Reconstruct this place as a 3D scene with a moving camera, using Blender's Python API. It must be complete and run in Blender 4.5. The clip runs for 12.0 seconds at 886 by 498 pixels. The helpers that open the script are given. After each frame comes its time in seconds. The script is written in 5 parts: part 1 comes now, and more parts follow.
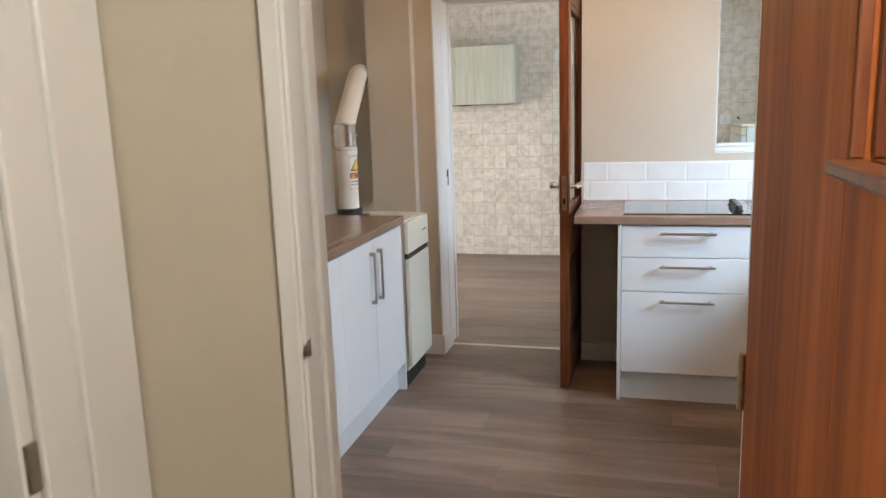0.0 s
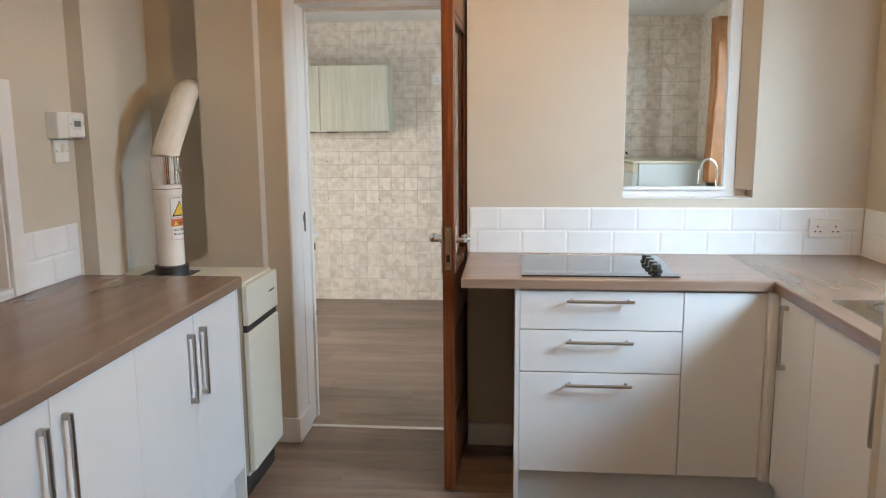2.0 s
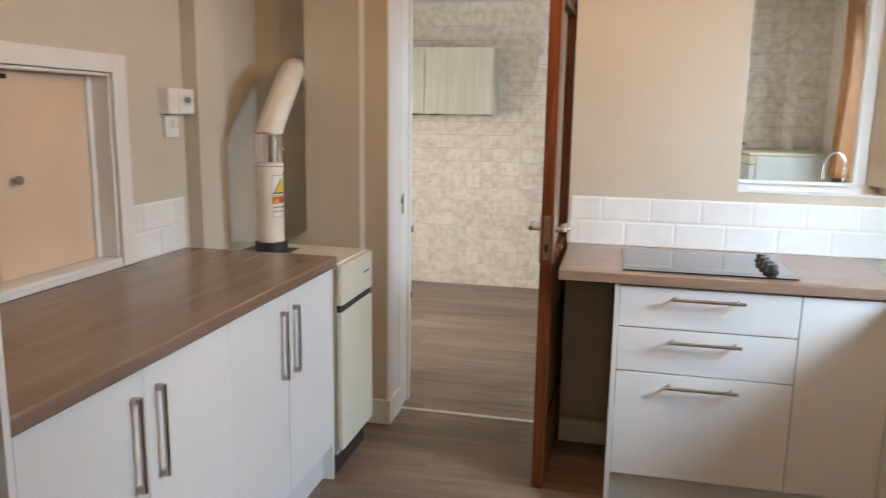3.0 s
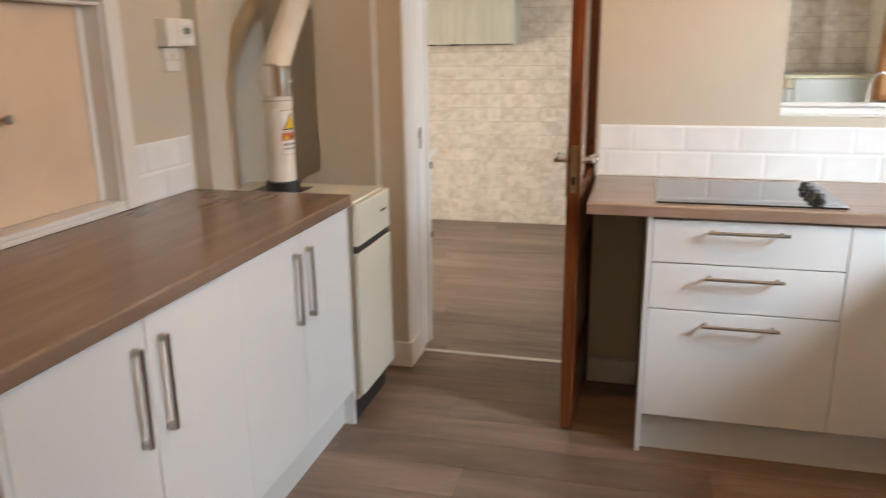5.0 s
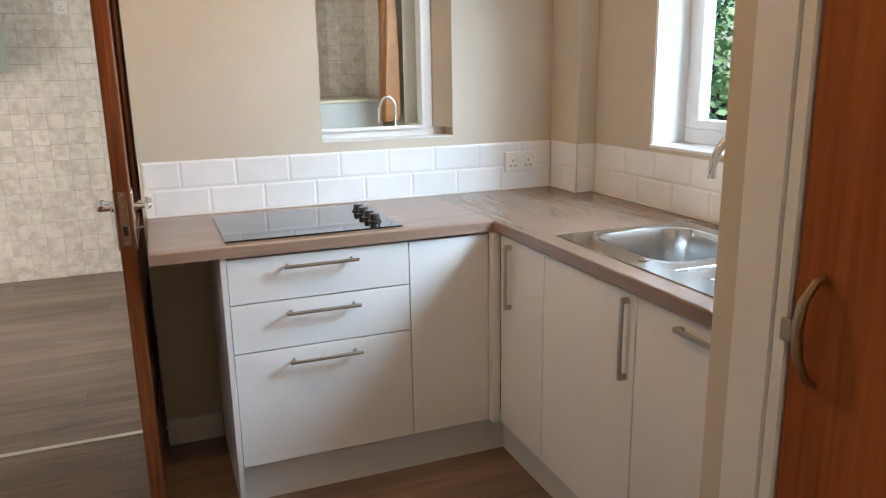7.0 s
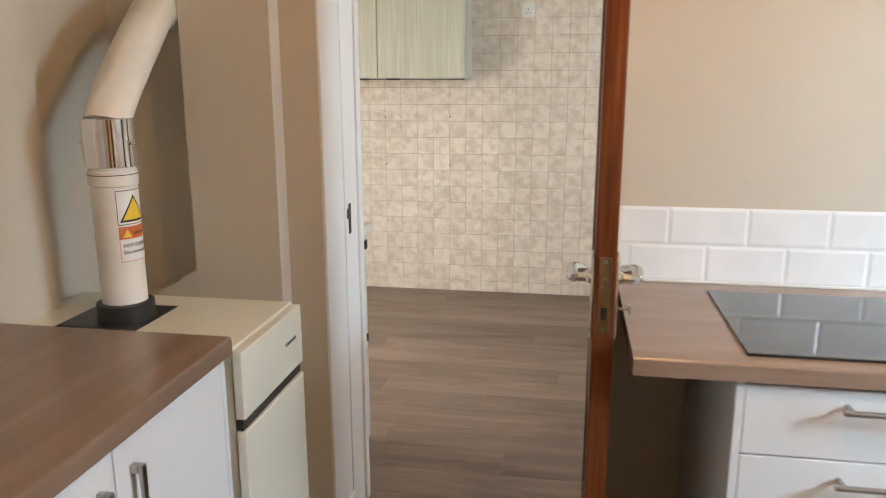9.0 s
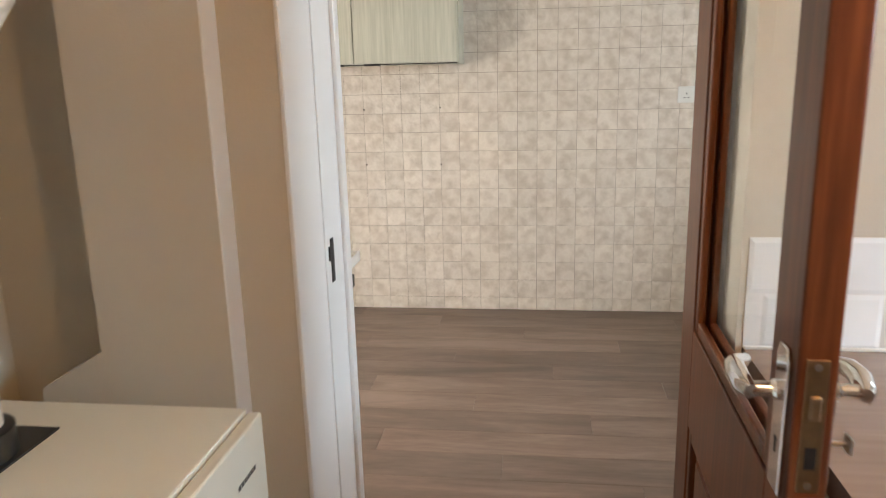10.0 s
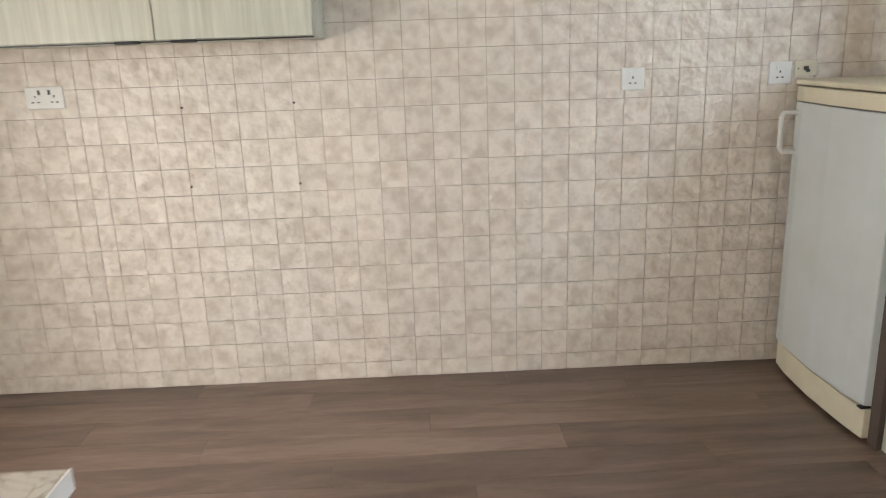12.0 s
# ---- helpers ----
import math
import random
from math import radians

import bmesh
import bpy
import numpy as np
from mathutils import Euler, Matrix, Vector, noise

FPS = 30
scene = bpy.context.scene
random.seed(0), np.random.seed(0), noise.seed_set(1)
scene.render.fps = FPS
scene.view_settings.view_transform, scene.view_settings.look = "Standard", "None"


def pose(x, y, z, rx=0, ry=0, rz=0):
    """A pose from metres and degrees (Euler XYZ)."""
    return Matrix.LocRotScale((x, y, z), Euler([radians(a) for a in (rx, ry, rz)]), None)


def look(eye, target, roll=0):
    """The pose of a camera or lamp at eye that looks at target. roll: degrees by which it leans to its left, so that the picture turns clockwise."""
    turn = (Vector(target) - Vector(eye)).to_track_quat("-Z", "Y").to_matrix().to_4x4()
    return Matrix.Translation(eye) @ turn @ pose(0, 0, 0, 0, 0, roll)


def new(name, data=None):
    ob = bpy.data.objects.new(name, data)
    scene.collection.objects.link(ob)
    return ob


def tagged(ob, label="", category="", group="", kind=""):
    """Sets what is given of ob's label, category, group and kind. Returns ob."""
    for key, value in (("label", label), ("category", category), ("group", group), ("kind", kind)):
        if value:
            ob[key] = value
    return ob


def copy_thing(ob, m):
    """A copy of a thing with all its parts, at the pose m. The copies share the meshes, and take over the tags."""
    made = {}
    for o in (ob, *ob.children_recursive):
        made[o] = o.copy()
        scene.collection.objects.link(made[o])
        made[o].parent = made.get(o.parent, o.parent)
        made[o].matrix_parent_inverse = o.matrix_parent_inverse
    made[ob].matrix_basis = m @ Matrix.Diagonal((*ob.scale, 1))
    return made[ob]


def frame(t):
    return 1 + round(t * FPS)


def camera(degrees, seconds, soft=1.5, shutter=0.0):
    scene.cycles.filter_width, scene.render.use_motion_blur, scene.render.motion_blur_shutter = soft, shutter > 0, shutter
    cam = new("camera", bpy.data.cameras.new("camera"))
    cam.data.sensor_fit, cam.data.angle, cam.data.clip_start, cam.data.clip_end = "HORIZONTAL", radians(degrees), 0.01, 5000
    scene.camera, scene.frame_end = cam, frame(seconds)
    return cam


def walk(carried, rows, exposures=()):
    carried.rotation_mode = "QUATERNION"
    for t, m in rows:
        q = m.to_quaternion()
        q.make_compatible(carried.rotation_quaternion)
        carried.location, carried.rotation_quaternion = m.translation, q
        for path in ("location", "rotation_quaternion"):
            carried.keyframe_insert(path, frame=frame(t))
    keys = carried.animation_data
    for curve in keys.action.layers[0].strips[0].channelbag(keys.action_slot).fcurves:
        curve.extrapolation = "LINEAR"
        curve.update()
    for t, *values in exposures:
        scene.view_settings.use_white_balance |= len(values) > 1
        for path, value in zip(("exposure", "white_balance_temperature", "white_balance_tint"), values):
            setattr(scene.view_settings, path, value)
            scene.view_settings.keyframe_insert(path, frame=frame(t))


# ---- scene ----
cam = camera(61.6, 12.0, soft=1.1, shutter=0.3)
PATH = [
    (0, (0.304, 0.326, 1.429), (-0.203, 2.224, 1.057), -1.9),
    (0.3, (0.275, 0.449, 1.45), (-0.158, 2.376, 1.135), -1.8),
    (0.5, (0.242, 0.536, 1.456), (-0.12, 2.481, 1.159), -1.0),
    (0.7, (0.2, 0.623, 1.464), (-0.078, 2.583, 1.178), -1.1),
    (0.9, (0.151, 0.715, 1.467), (-0.043, 2.685, 1.187), -1.1),
    (1, (0.142, 0.763, 1.465), (-0.022, 2.736, 1.185), -0.9),
    (1.1, (0.138, 0.784, 1.468), (-0.005, 2.758, 1.185), -1.1),
    (1.2, (0.138, 0.829, 1.472), (0.011, 2.803, 1.18), -1.0),
    (1.5, (0.171, 0.965, 1.462), (0.051, 2.938, 1.158), -0.3),
    (2, (0.193, 1.121, 1.455), (0.013, 3.088, 1.14), -0.4),
    (2.5, (0.147, 1.163, 1.462), (-0.067, 3.124, 1.134), -0.6),
    (3, (0.194, 1.2, 1.451), (-0.249, 3.117, 1.094), 0.9),
    (3.1, (0.222, 1.193, 1.458), (-0.297, 3.09, 1.09), 0.7),
    (3.2, (0.231, 1.215, 1.452), (-0.341, 3.093, 1.071), 1.1),
    (4.8, (0.239, 1.297, 1.411), (-0.422, 3.106, 0.873), -0.2),
    (5, (0.167, 1.346, 1.413), (-0.326, 3.214, 0.895), -0.7),
    (5.5, (0.023, 1.472, 1.429), (0.017, 3.413, 0.946), -2.7),
    (6, (0.02, 1.532, 1.44), (0.495, 3.426, 1.009), -2.5),
    (6.2, (0.019, 1.55, 1.437), (0.639, 3.404, 1.014), -1.8),
    (6.5, (0.031, 1.544, 1.426), (0.756, 3.352, 0.974), -1.8),
    (7, (0.05, 1.53, 1.433), (0.755, 3.341, 0.959), -1.0),
    (7.5, (0.035, 1.593, 1.44), (0.412, 3.507, 0.998), -1.0),
    (7.7, (0.03, 1.661, 1.448), (0.261, 3.601, 1.02), -1.1),
    (9.3, (-0.192, 2.626, 1.447), (-0.551, 4.54, 0.995), -0.3),
    (9.5, (-0.241, 2.769, 1.436), (-0.604, 4.682, 0.979), -0.5),
    (10, (-0.356, 3.113, 1.415), (-0.614, 5.04, 0.945), -1.5),
    (10.5, (-0.379, 3.467, 1.416), (-0.615, 5.398, 0.951), -0.9),
    (11, (-0.442, 3.768, 1.405), (-0.611, 5.706, 0.939), -1.6),
    (11.5, (-0.498, 4.052, 1.385), (-0.534, 5.99, 0.893), -1.9),
    (12, (-0.432, 4.358, 1.393), (-0.38, 6.288, 0.871), -2.0),
]

TONE = [(0.0, 0.08, 5800, 7), (0.5, 0.02, 5900, 8), (1.0, 0.0, 5950, 7), (1.5, 0.0, 5800, 6), (2.0, 0.0, 5900, 6), (2.5, 0.0, 6050, 7), (3.2, 0.0, 6250, 9), (5.0, 0.0, 6800, 12), (5.7, 0.0, 6250, 8), (6.5, 0.0, 6050, 8), (7.5, -0.12, 6100, 7), (9.5, 0.08, 6400, 9), (10.5, 0.0, 6150, 9), (11.0, 0.05, 6150, 9), (12.0, 0.05, 6000, 8)]
walk(cam, [(t, look(eye, target, roll)) for t, eye, target, roll in PATH], TONE)

# ---- world and light ----
world = bpy.data.worlds.new("sky")
world.use_nodes = True
scene.world = world
_wn = world.node_tree.nodes
_sky = _wn.new("ShaderNodeTexSky")
_sky.sky_type, _sky.sun_disc = "NISHITA", False
_sky.sun_elevation, _sky.sun_rotation = radians(55), radians(198)
world.node_tree.links.new(_sky.outputs[0], _wn["Background"].inputs[0])
_wn["Background"].inputs[1].default_value = 0.15


def area_lamp(name, eye, target, wide, high, watts, colour):
    data = bpy.data.lights.new(name, "AREA")
    data.shape, data.size, data.size_y, data.energy, data.color = "RECTANGLE", wide, high, watts, colour
    ob = new(name, data)
    ob.matrix_world = look(eye, target)
    return ob


SUN = bpy.data.lights.new("sun", "SUN")
SUN.energy, SUN.angle, SUN.color = 5.0, radians(0.6), (1.0, 0.95, 0.88)
new("sun", SUN).matrix_world = look((-2, -6, 9), (0, 0, 0))
area_lamp("daylight_kitchen", (2.5, 2.7, 2.1), (0.2, 3.3, 1.0), 1.15, 0.7, 122, (0.70, 0.86, 1.0))
area_lamp("daylight_utility", (2.06, 5.55, 1.74), (0.2, 5.55, 0.5), 1.25, 0.95, 29, (0.87, 0.93, 1.0))
# Light from the west, placed at an added, unseen back door.
area_lamp("west_light_utility", (-2.652, 5.57, 1.08), (0.0, 5.6, 0.3), 0.55, 1.5, 38, (1.0, 0.90, 0.80))
# Fill light for the open teak door, through an added side-room window.
area_lamp("fill_side_room", (-1.95, 0.92, 1.5), (0.4, 0.95, 1.1), 0.65, 0.95, 12, (1.0, 0.93, 0.82))


def bulb(name, place, watts, size, colour):
    data = bpy.data.lights.new(name, "POINT")
    data.energy, data.shadow_soft_size, data.color = watts, size, colour
    ob = new(name, data)
    ob.location = place
    return ob


bulb("bulb_kitchen", (0.183, 3.29, 2.02), 22, 0.035, (1.0, 0.53, 0.19))
# Fill lamp that brightens the hall; no such source is seen.
bulb("fill_hall", (0.95, 0.2, 2.1), 64, 0.05, (1.0, 0.88, 0.72))

# ---- materials ----
MATS = {}


def material(name, colour, rough=0.5, metal=0.0, other=None, scale=8.0, detail=4.0, stretch=(1, 1, 1), mix=1.0, low=0.35, high=0.65,
             bump=0.0, bump_scale=60.0, rough_var=0.06, random_mix=0.0, coat=0.0, transmission=0.0, relief=0.004, bump_detail=3.0):
    """A surface with variation in colour (other, at scale), gloss and fine relief."""
    m = bpy.data.materials.new(name)
    m.use_nodes = True
    n, l = m.node_tree.nodes, m.node_tree.links
    b = n["Principled BSDF"]
    b.inputs["Metallic"].default_value = metal
    b.inputs["Coat Weight"].default_value = coat
    b.inputs["Transmission Weight"].default_value = transmission
    tc = n.new("ShaderNodeTexCoord")
    mp = n.new("ShaderNodeMapping")
    mp.inputs["Scale"].default_value = stretch
    if random_mix:
        seed = n.new("ShaderNodeObjectInfo")
        shift = n.new("ShaderNodeVectorMath")
        shift.operation = "SCALE"
        shift.inputs[0].default_value = (37.0, 23.0, 51.0)
        l.new(seed.outputs["Random"], shift.inputs["Scale"])
        moved = n.new("ShaderNodeVectorMath")
        l.new(tc.outputs["Object"], moved.inputs[0])
        l.new(shift.outputs[0], moved.inputs[1])
        l.new(moved.outputs[0], mp.inputs["Vector"])
    else:
        l.new(tc.outputs["Object"], mp.inputs["Vector"])
    nt = n.new("ShaderNodeTexNoise")
    nt.inputs["Scale"].default_value, nt.inputs["Detail"].default_value = scale, detail
    l.new(mp.outputs[0], nt.inputs["Vector"])
    ramp = n.new("ShaderNodeMapRange")
    ramp.inputs["From Min"].default_value, ramp.inputs["From Max"].default_value = low, high
    ramp.inputs["To Max"].default_value = mix
    l.new(nt.outputs["Fac"], ramp.inputs["Value"])
    blend = n.new("ShaderNodeMix")
    blend.data_type = "RGBA"
    other = other or tuple(c * 0.93 for c in colour)
    blend.inputs["A"].default_value, blend.inputs["B"].default_value = (*colour, 1), (*other, 1)
    l.new(ramp.outputs[0], blend.inputs["Factor"])
    out = blend.outputs["Result"]
    if random_mix:
        info = n.new("ShaderNodeObjectInfo")
        hsv = n.new("ShaderNodeHueSaturation")
        vr = n.new("ShaderNodeMapRange")
        vr.inputs["To Min"].default_value, vr.inputs["To Max"].default_value = 1 - random_mix, 1 + random_mix
        l.new(info.outputs["Random"], vr.inputs["Value"])
        l.new(vr.outputs[0], hsv.inputs["Value"])
        l.new(out, hsv.inputs["Color"])
        out = hsv.outputs["Color"]
    l.new(out, b.inputs["Base Color"])
    rr = n.new("ShaderNodeMapRange")
    rr.inputs["To Min"].default_value, rr.inputs["To Max"].default_value = max(0.02, rough - rough_var), min(1, rough + rough_var)
    l.new(nt.outputs["Fac"], rr.inputs["Value"])
    l.new(rr.outputs[0], b.inputs["Roughness"])
    if bump:
        bt = n.new("ShaderNodeTexNoise")
        bt.inputs["Scale"].default_value, bt.inputs["Detail"].default_value = bump_scale, bump_detail
        l.new(mp.outputs[0], bt.inputs["Vector"])
        bp = n.new("ShaderNodeBump")
        bp.inputs["Strength"].default_value, bp.inputs["Distance"].default_value = bump, relief
        l.new(bt.outputs["Fac"], bp.inputs["Height"])
        l.new(bp.outputs[0], b.inputs["Normal"])
    MATS[name] = m
    return m


def wood(name, dark, mid, light, axis, rough, ring=7.0, fine=90.0, random_mix=0.0, coat=0.0, stretch=14.0, bump=0.08, streak=0.55, spec=0.5):
    """Timber or printed timber with the grain along an axis: broad figure, fine streaks, pores."""
    m = bpy.data.materials.new(name)
    m.use_nodes = True
    n, l = m.node_tree.nodes, m.node_tree.links
    b = n["Principled BSDF"]
    b.inputs["Roughness"].default_value = rough
    b.inputs["Coat Weight"].default_value = coat
    b.inputs["Coat Roughness"].default_value = 0.15
    b.inputs["Specular IOR Level"].default_value = spec
    tc = n.new("ShaderNodeTexCoord")
    info = n.new("ShaderNodeObjectInfo")
    off = n.new("ShaderNodeVectorMath")
    off.operation = "SCALE"
    off.inputs[0].default_value = (7.3, 5.1, 3.7)
    l.new(info.outputs["Random"], off.inputs["Scale"])
    add = n.new("ShaderNodeVectorMath")
    l.new(tc.outputs["Object"], add.inputs[0])
    l.new(off.outputs[0], add.inputs[1])
    mp = n.new("ShaderNodeMapping")
    s = [stretch] * 3
    s["xyz".index(axis)] = 1.0
    mp.inputs["Scale"].default_value = s
    l.new(add.outputs[0], mp.inputs["Vector"])
    broad = n.new("ShaderNodeTexNoise")
    broad.inputs["Scale"].default_value, broad.inputs["Detail"].default_value, broad.inputs["Distortion"].default_value = ring / stretch * 4, 5, 0.6
    l.new(mp.outputs[0], broad.inputs["Vector"])
    thin = n.new("ShaderNodeTexNoise")
    thin.inputs["Scale"].default_value, thin.inputs["Detail"].default_value = fine / stretch, 6
    l.new(mp.outputs[0], thin.inputs["Vector"])
    mixf = n.new("ShaderNodeMix")
    mixf.inputs["Factor"].default_value = streak
    l.new(broad.outputs["Fac"], mixf.inputs["A"])
    l.new(thin.outputs["Fac"], mixf.inputs["B"])
    ramp = n.new("ShaderNodeValToRGB")
    e = ramp.color_ramp.elements
    e[0].position, e[0].color = 0.34, (*dark, 1)
    e[1].position, e[1].color = 0.66, (*light, 1)
    k = e.new(0.5)
    k.color = (*mid, 1)
    l.new(mixf.outputs["Result"], ramp.inputs["Fac"])
    out = ramp.outputs["Color"]
    if random_mix:
        hsv = n.new("ShaderNodeHueSaturation")
        vr = n.new("ShaderNodeMapRange")
        vr.inputs["To Min"].default_value, vr.inputs["To Max"].default_value = 1 - random_mix, 1 + random_mix
        l.new(info.outputs["Random"], vr.inputs["Value"])
        l.new(vr.outputs[0], hsv.inputs["Value"])
        l.new(out, hsv.inputs["Color"])
        out = hsv.outputs["Color"]
    l.new(out, b.inputs["Base Color"])
    bp = n.new("ShaderNodeBump")
    bp.inputs["Strength"].default_value, bp.inputs["Distance"].default_value = bump, 0.002
    l.new(thin.outputs["Fac"], bp.inputs["Height"])
    l.new(bp.outputs[0], b.inputs["Normal"])
    MATS[name] = m
    return m


PAINT = material("greige_wall_paint", (0.565, 0.511, 0.420), 0.6, other=(0.547, 0.492, 0.402), scale=2.5, bump=0.10, bump_scale=180)
CEIL = material("ceiling_paint", (0.80, 0.79, 0.76), 0.8, scale=3, bump=0.1, bump_scale=120)
GLOSS = material("white_gloss_paint", (0.755, 0.75, 0.735), 0.32, other=(0.74, 0.733, 0.715), scale=3, mix=0.4, rough_var=0.01, bump=0.03, bump_scale=90)
DOORWHITE = material("white_cabinet_foil", (0.74, 0.755, 0.765), 0.3, other=(0.73, 0.745, 0.752), scale=3, mix=0.3, rough_var=0.005)
PLINTH = material("pale_grey_plinth", (0.66, 0.68, 0.68), 0.42, scale=4)
CARCASS = material("white_carcass_board", (0.76, 0.75, 0.72), 0.5, scale=4)
# Worktop laminate, its colours raised for the window's sheen on it.
WORKTOP = wood("oak_laminate_worktop_x_lit", (0.222, 0.148, 0.106), (0.258, 0.176, 0.128), (0.298, 0.208, 0.155), "x", 0.27, ring=3, streak=0.35, bump=0.03, spec=0.7)
# The same laminate, darkened in its colour for shade on the west top.
WORKTOP_Y_SHADED = wood("oak_laminate_worktop_y_shaded", (0.182, 0.119, 0.083), (0.204, 0.136, 0.096), (0.228, 0.155, 0.112), "y", 0.27, ring=4, streak=0.2, stretch=9.0, bump=0.008, spec=0.7)
PLANK = wood("grey_brown_vinyl_plank", (0.118, 0.076, 0.054), (0.175, 0.118, 0.087), (0.245, 0.174, 0.133), "x", 0.34, ring=2.4, random_mix=0.2, bump=0.03, streak=0.22, stretch=6.0)
SUBFLOOR = material("dark_floor_joint", (0.07, 0.05, 0.04), 0.8, scale=10)
MAHOGANY = wood("red_brown_door_wood", (0.072, 0.018, 0.005), (0.122, 0.033, 0.009), (0.180, 0.054, 0.016), "z", 0.34, ring=8, coat=0.06, stretch=18, streak=0.6, spec=0.3)
TEAK = wood("teak_veneer", (0.155, 0.038, 0.008), (0.27, 0.074, 0.016), (0.37, 0.11, 0.026), "z", 0.5, ring=4, coat=0.0, stretch=24, streak=0.3, spec=0.1)
STEEL = material("brushed_steel", (0.44, 0.42, 0.39), 0.3, 1.0, other=(0.47, 0.45, 0.42), scale=30, stretch=(1, 1, 8))
SINKSTEEL = material("satin_stainless_steel", (0.60, 0.60, 0.595), 0.22, 1.0, other=(0.57, 0.57, 0.565), scale=120, stretch=(1, 6, 1), rough_var=0.02)
CHROME = material("chrome", (0.82, 0.82, 0.82), 0.07, 1.0, rough_var=0.02, scale=20)
BRONZE = material("antique_brass", (0.40, 0.29, 0.17), 0.32, 1.0, other=(0.30, 0.22, 0.14), scale=40)
BLACKGLASS = material("black_ceramic_glass", (0.012, 0.012, 0.013), 0.05, rough_var=0.02, scale=12, coat=0.5)
BLACK = material("black_plastic", (0.018, 0.018, 0.018), 0.38, scale=15)
IRON = material("black_iron", (0.03, 0.027, 0.025), 0.5, 0.6, scale=25)
ENAMEL = material("cream_enamel", (0.70, 0.68, 0.58), 0.3, other=(0.68, 0.655, 0.55), scale=6, mix=0.4, rough_var=0.01, bump=0.02, bump_scale=120)
FLUEWHITE = material("white_flue_paint", (0.76, 0.73, 0.66), 0.3, other=(0.70, 0.66, 0.58), scale=9)
PLASTIC = material("white_plastic", (0.78, 0.77, 0.73), 0.35, scale=12)
OLDPLASTIC = material("aged_cream_plastic", (0.68, 0.63, 0.48), 0.42, scale=12)
FRIDGE = material("white_fridge_enamel", (0.60, 0.635, 0.635), 0.3, other=(0.565, 0.595, 0.585), scale=5, bump=0.02)
METRO = material("white_glazed_tile", (0.84, 0.86, 0.87), 0.12, scale=6, rough_var=0.04, random_mix=0.02)
GROUT = material("pale_grout", (0.80, 0.80, 0.79), 0.8, scale=30, bump=0.2)
STONE = material("cream_embossed_tile", (0.80, 0.725, 0.635), 0.30, other=(0.62, 0.535, 0.445), scale=16, detail=4.0, low=0.37, high=0.67, bump=1.0, bump_scale=20, bump_detail=1.8, relief=0.014, rough_var=0.1, random_mix=0.05)
STONEGROUT = material("brown_grey_grout", (0.38, 0.305, 0.24), 0.85, scale=30, bump=0.2)
ASH = wood("grey_green_woodgrain_laminate", (0.455, 0.45, 0.365), (0.53, 0.52, 0.43), (0.605, 0.59, 0.495), "z", 0.42, ring=7, stretch=22, streak=0.65, bump=0.05)
PALEUNIT = material("pale_green_white_paint", (0.66, 0.675, 0.60), 0.4, other=(0.63, 0.64, 0.56), scale=6, bump=0.03, bump_scale=80)
CURTAIN = material("copper_satin_curtain", (0.42, 0.20, 0.075), 0.45, other=(0.34, 0.15, 0.055), scale=14, bump=0.1)
UPVC = material("white_upvc", (0.80, 0.82, 0.83), 0.3, scale=6)
CREAMDOOR = material("peach_painted_door", (0.70, 0.54, 0.40), 0.42, other=(0.66, 0.505, 0.37), scale=4, bump=0.04)
YELLOW = material("pale_yellow_paint", (0.72, 0.62, 0.36), 0.65, scale=3)
LEAF = material("leaf_green", (0.16, 0.31, 0.16), 0.45, other=(0.24, 0.36, 0.15), scale=3, random_mix=0.2)
GRASS = material("lawn", (0.06, 0.12, 0.03), 0.8, other=(0.08, 0.13, 0.04), scale=5)
PAPER = material("white_label", (0.78, 0.77, 0.74), 0.5, scale=20)
SIGNYELLOW = material("sign_yellow", (0.75, 0.50, 0.03), 0.45, scale=20)
SIGNRED = material("sign_orange_red", (0.55, 0.13, 0.03), 0.45, scale=20)
INK = material("black_ink", (0.02, 0.02, 0.02), 0.5, scale=20)
SEAL = material("white_sealant", (0.74, 0.73, 0.70), 0.4, scale=20)
ALU = material("aluminium_strip", (0.72, 0.70, 0.66), 0.3, 1.0, scale=30)
DARKPANEL = material("dark_grey_brown_board", (0.10, 0.075, 0.06), 0.5, scale=8)
LCD = material("grey_lcd", (0.20, 0.22, 0.20), 0.25, scale=20)


def glass_material():
    m = bpy.data.materials.new("clear_glass")
    m.use_nodes = True
    b = m.node_tree.nodes["Principled BSDF"]
    b.inputs["Base Color"].default_value = (0.97, 0.99, 0.98, 1)
    b.inputs["Roughness"].default_value = 0.01
    b.inputs["Transmission Weight"].default_value = 1.0
    b.inputs["IOR"].default_value = 1.06
    b.inputs["Specular IOR Level"].default_value = 0.5
    return m


GLASS = glass_material()


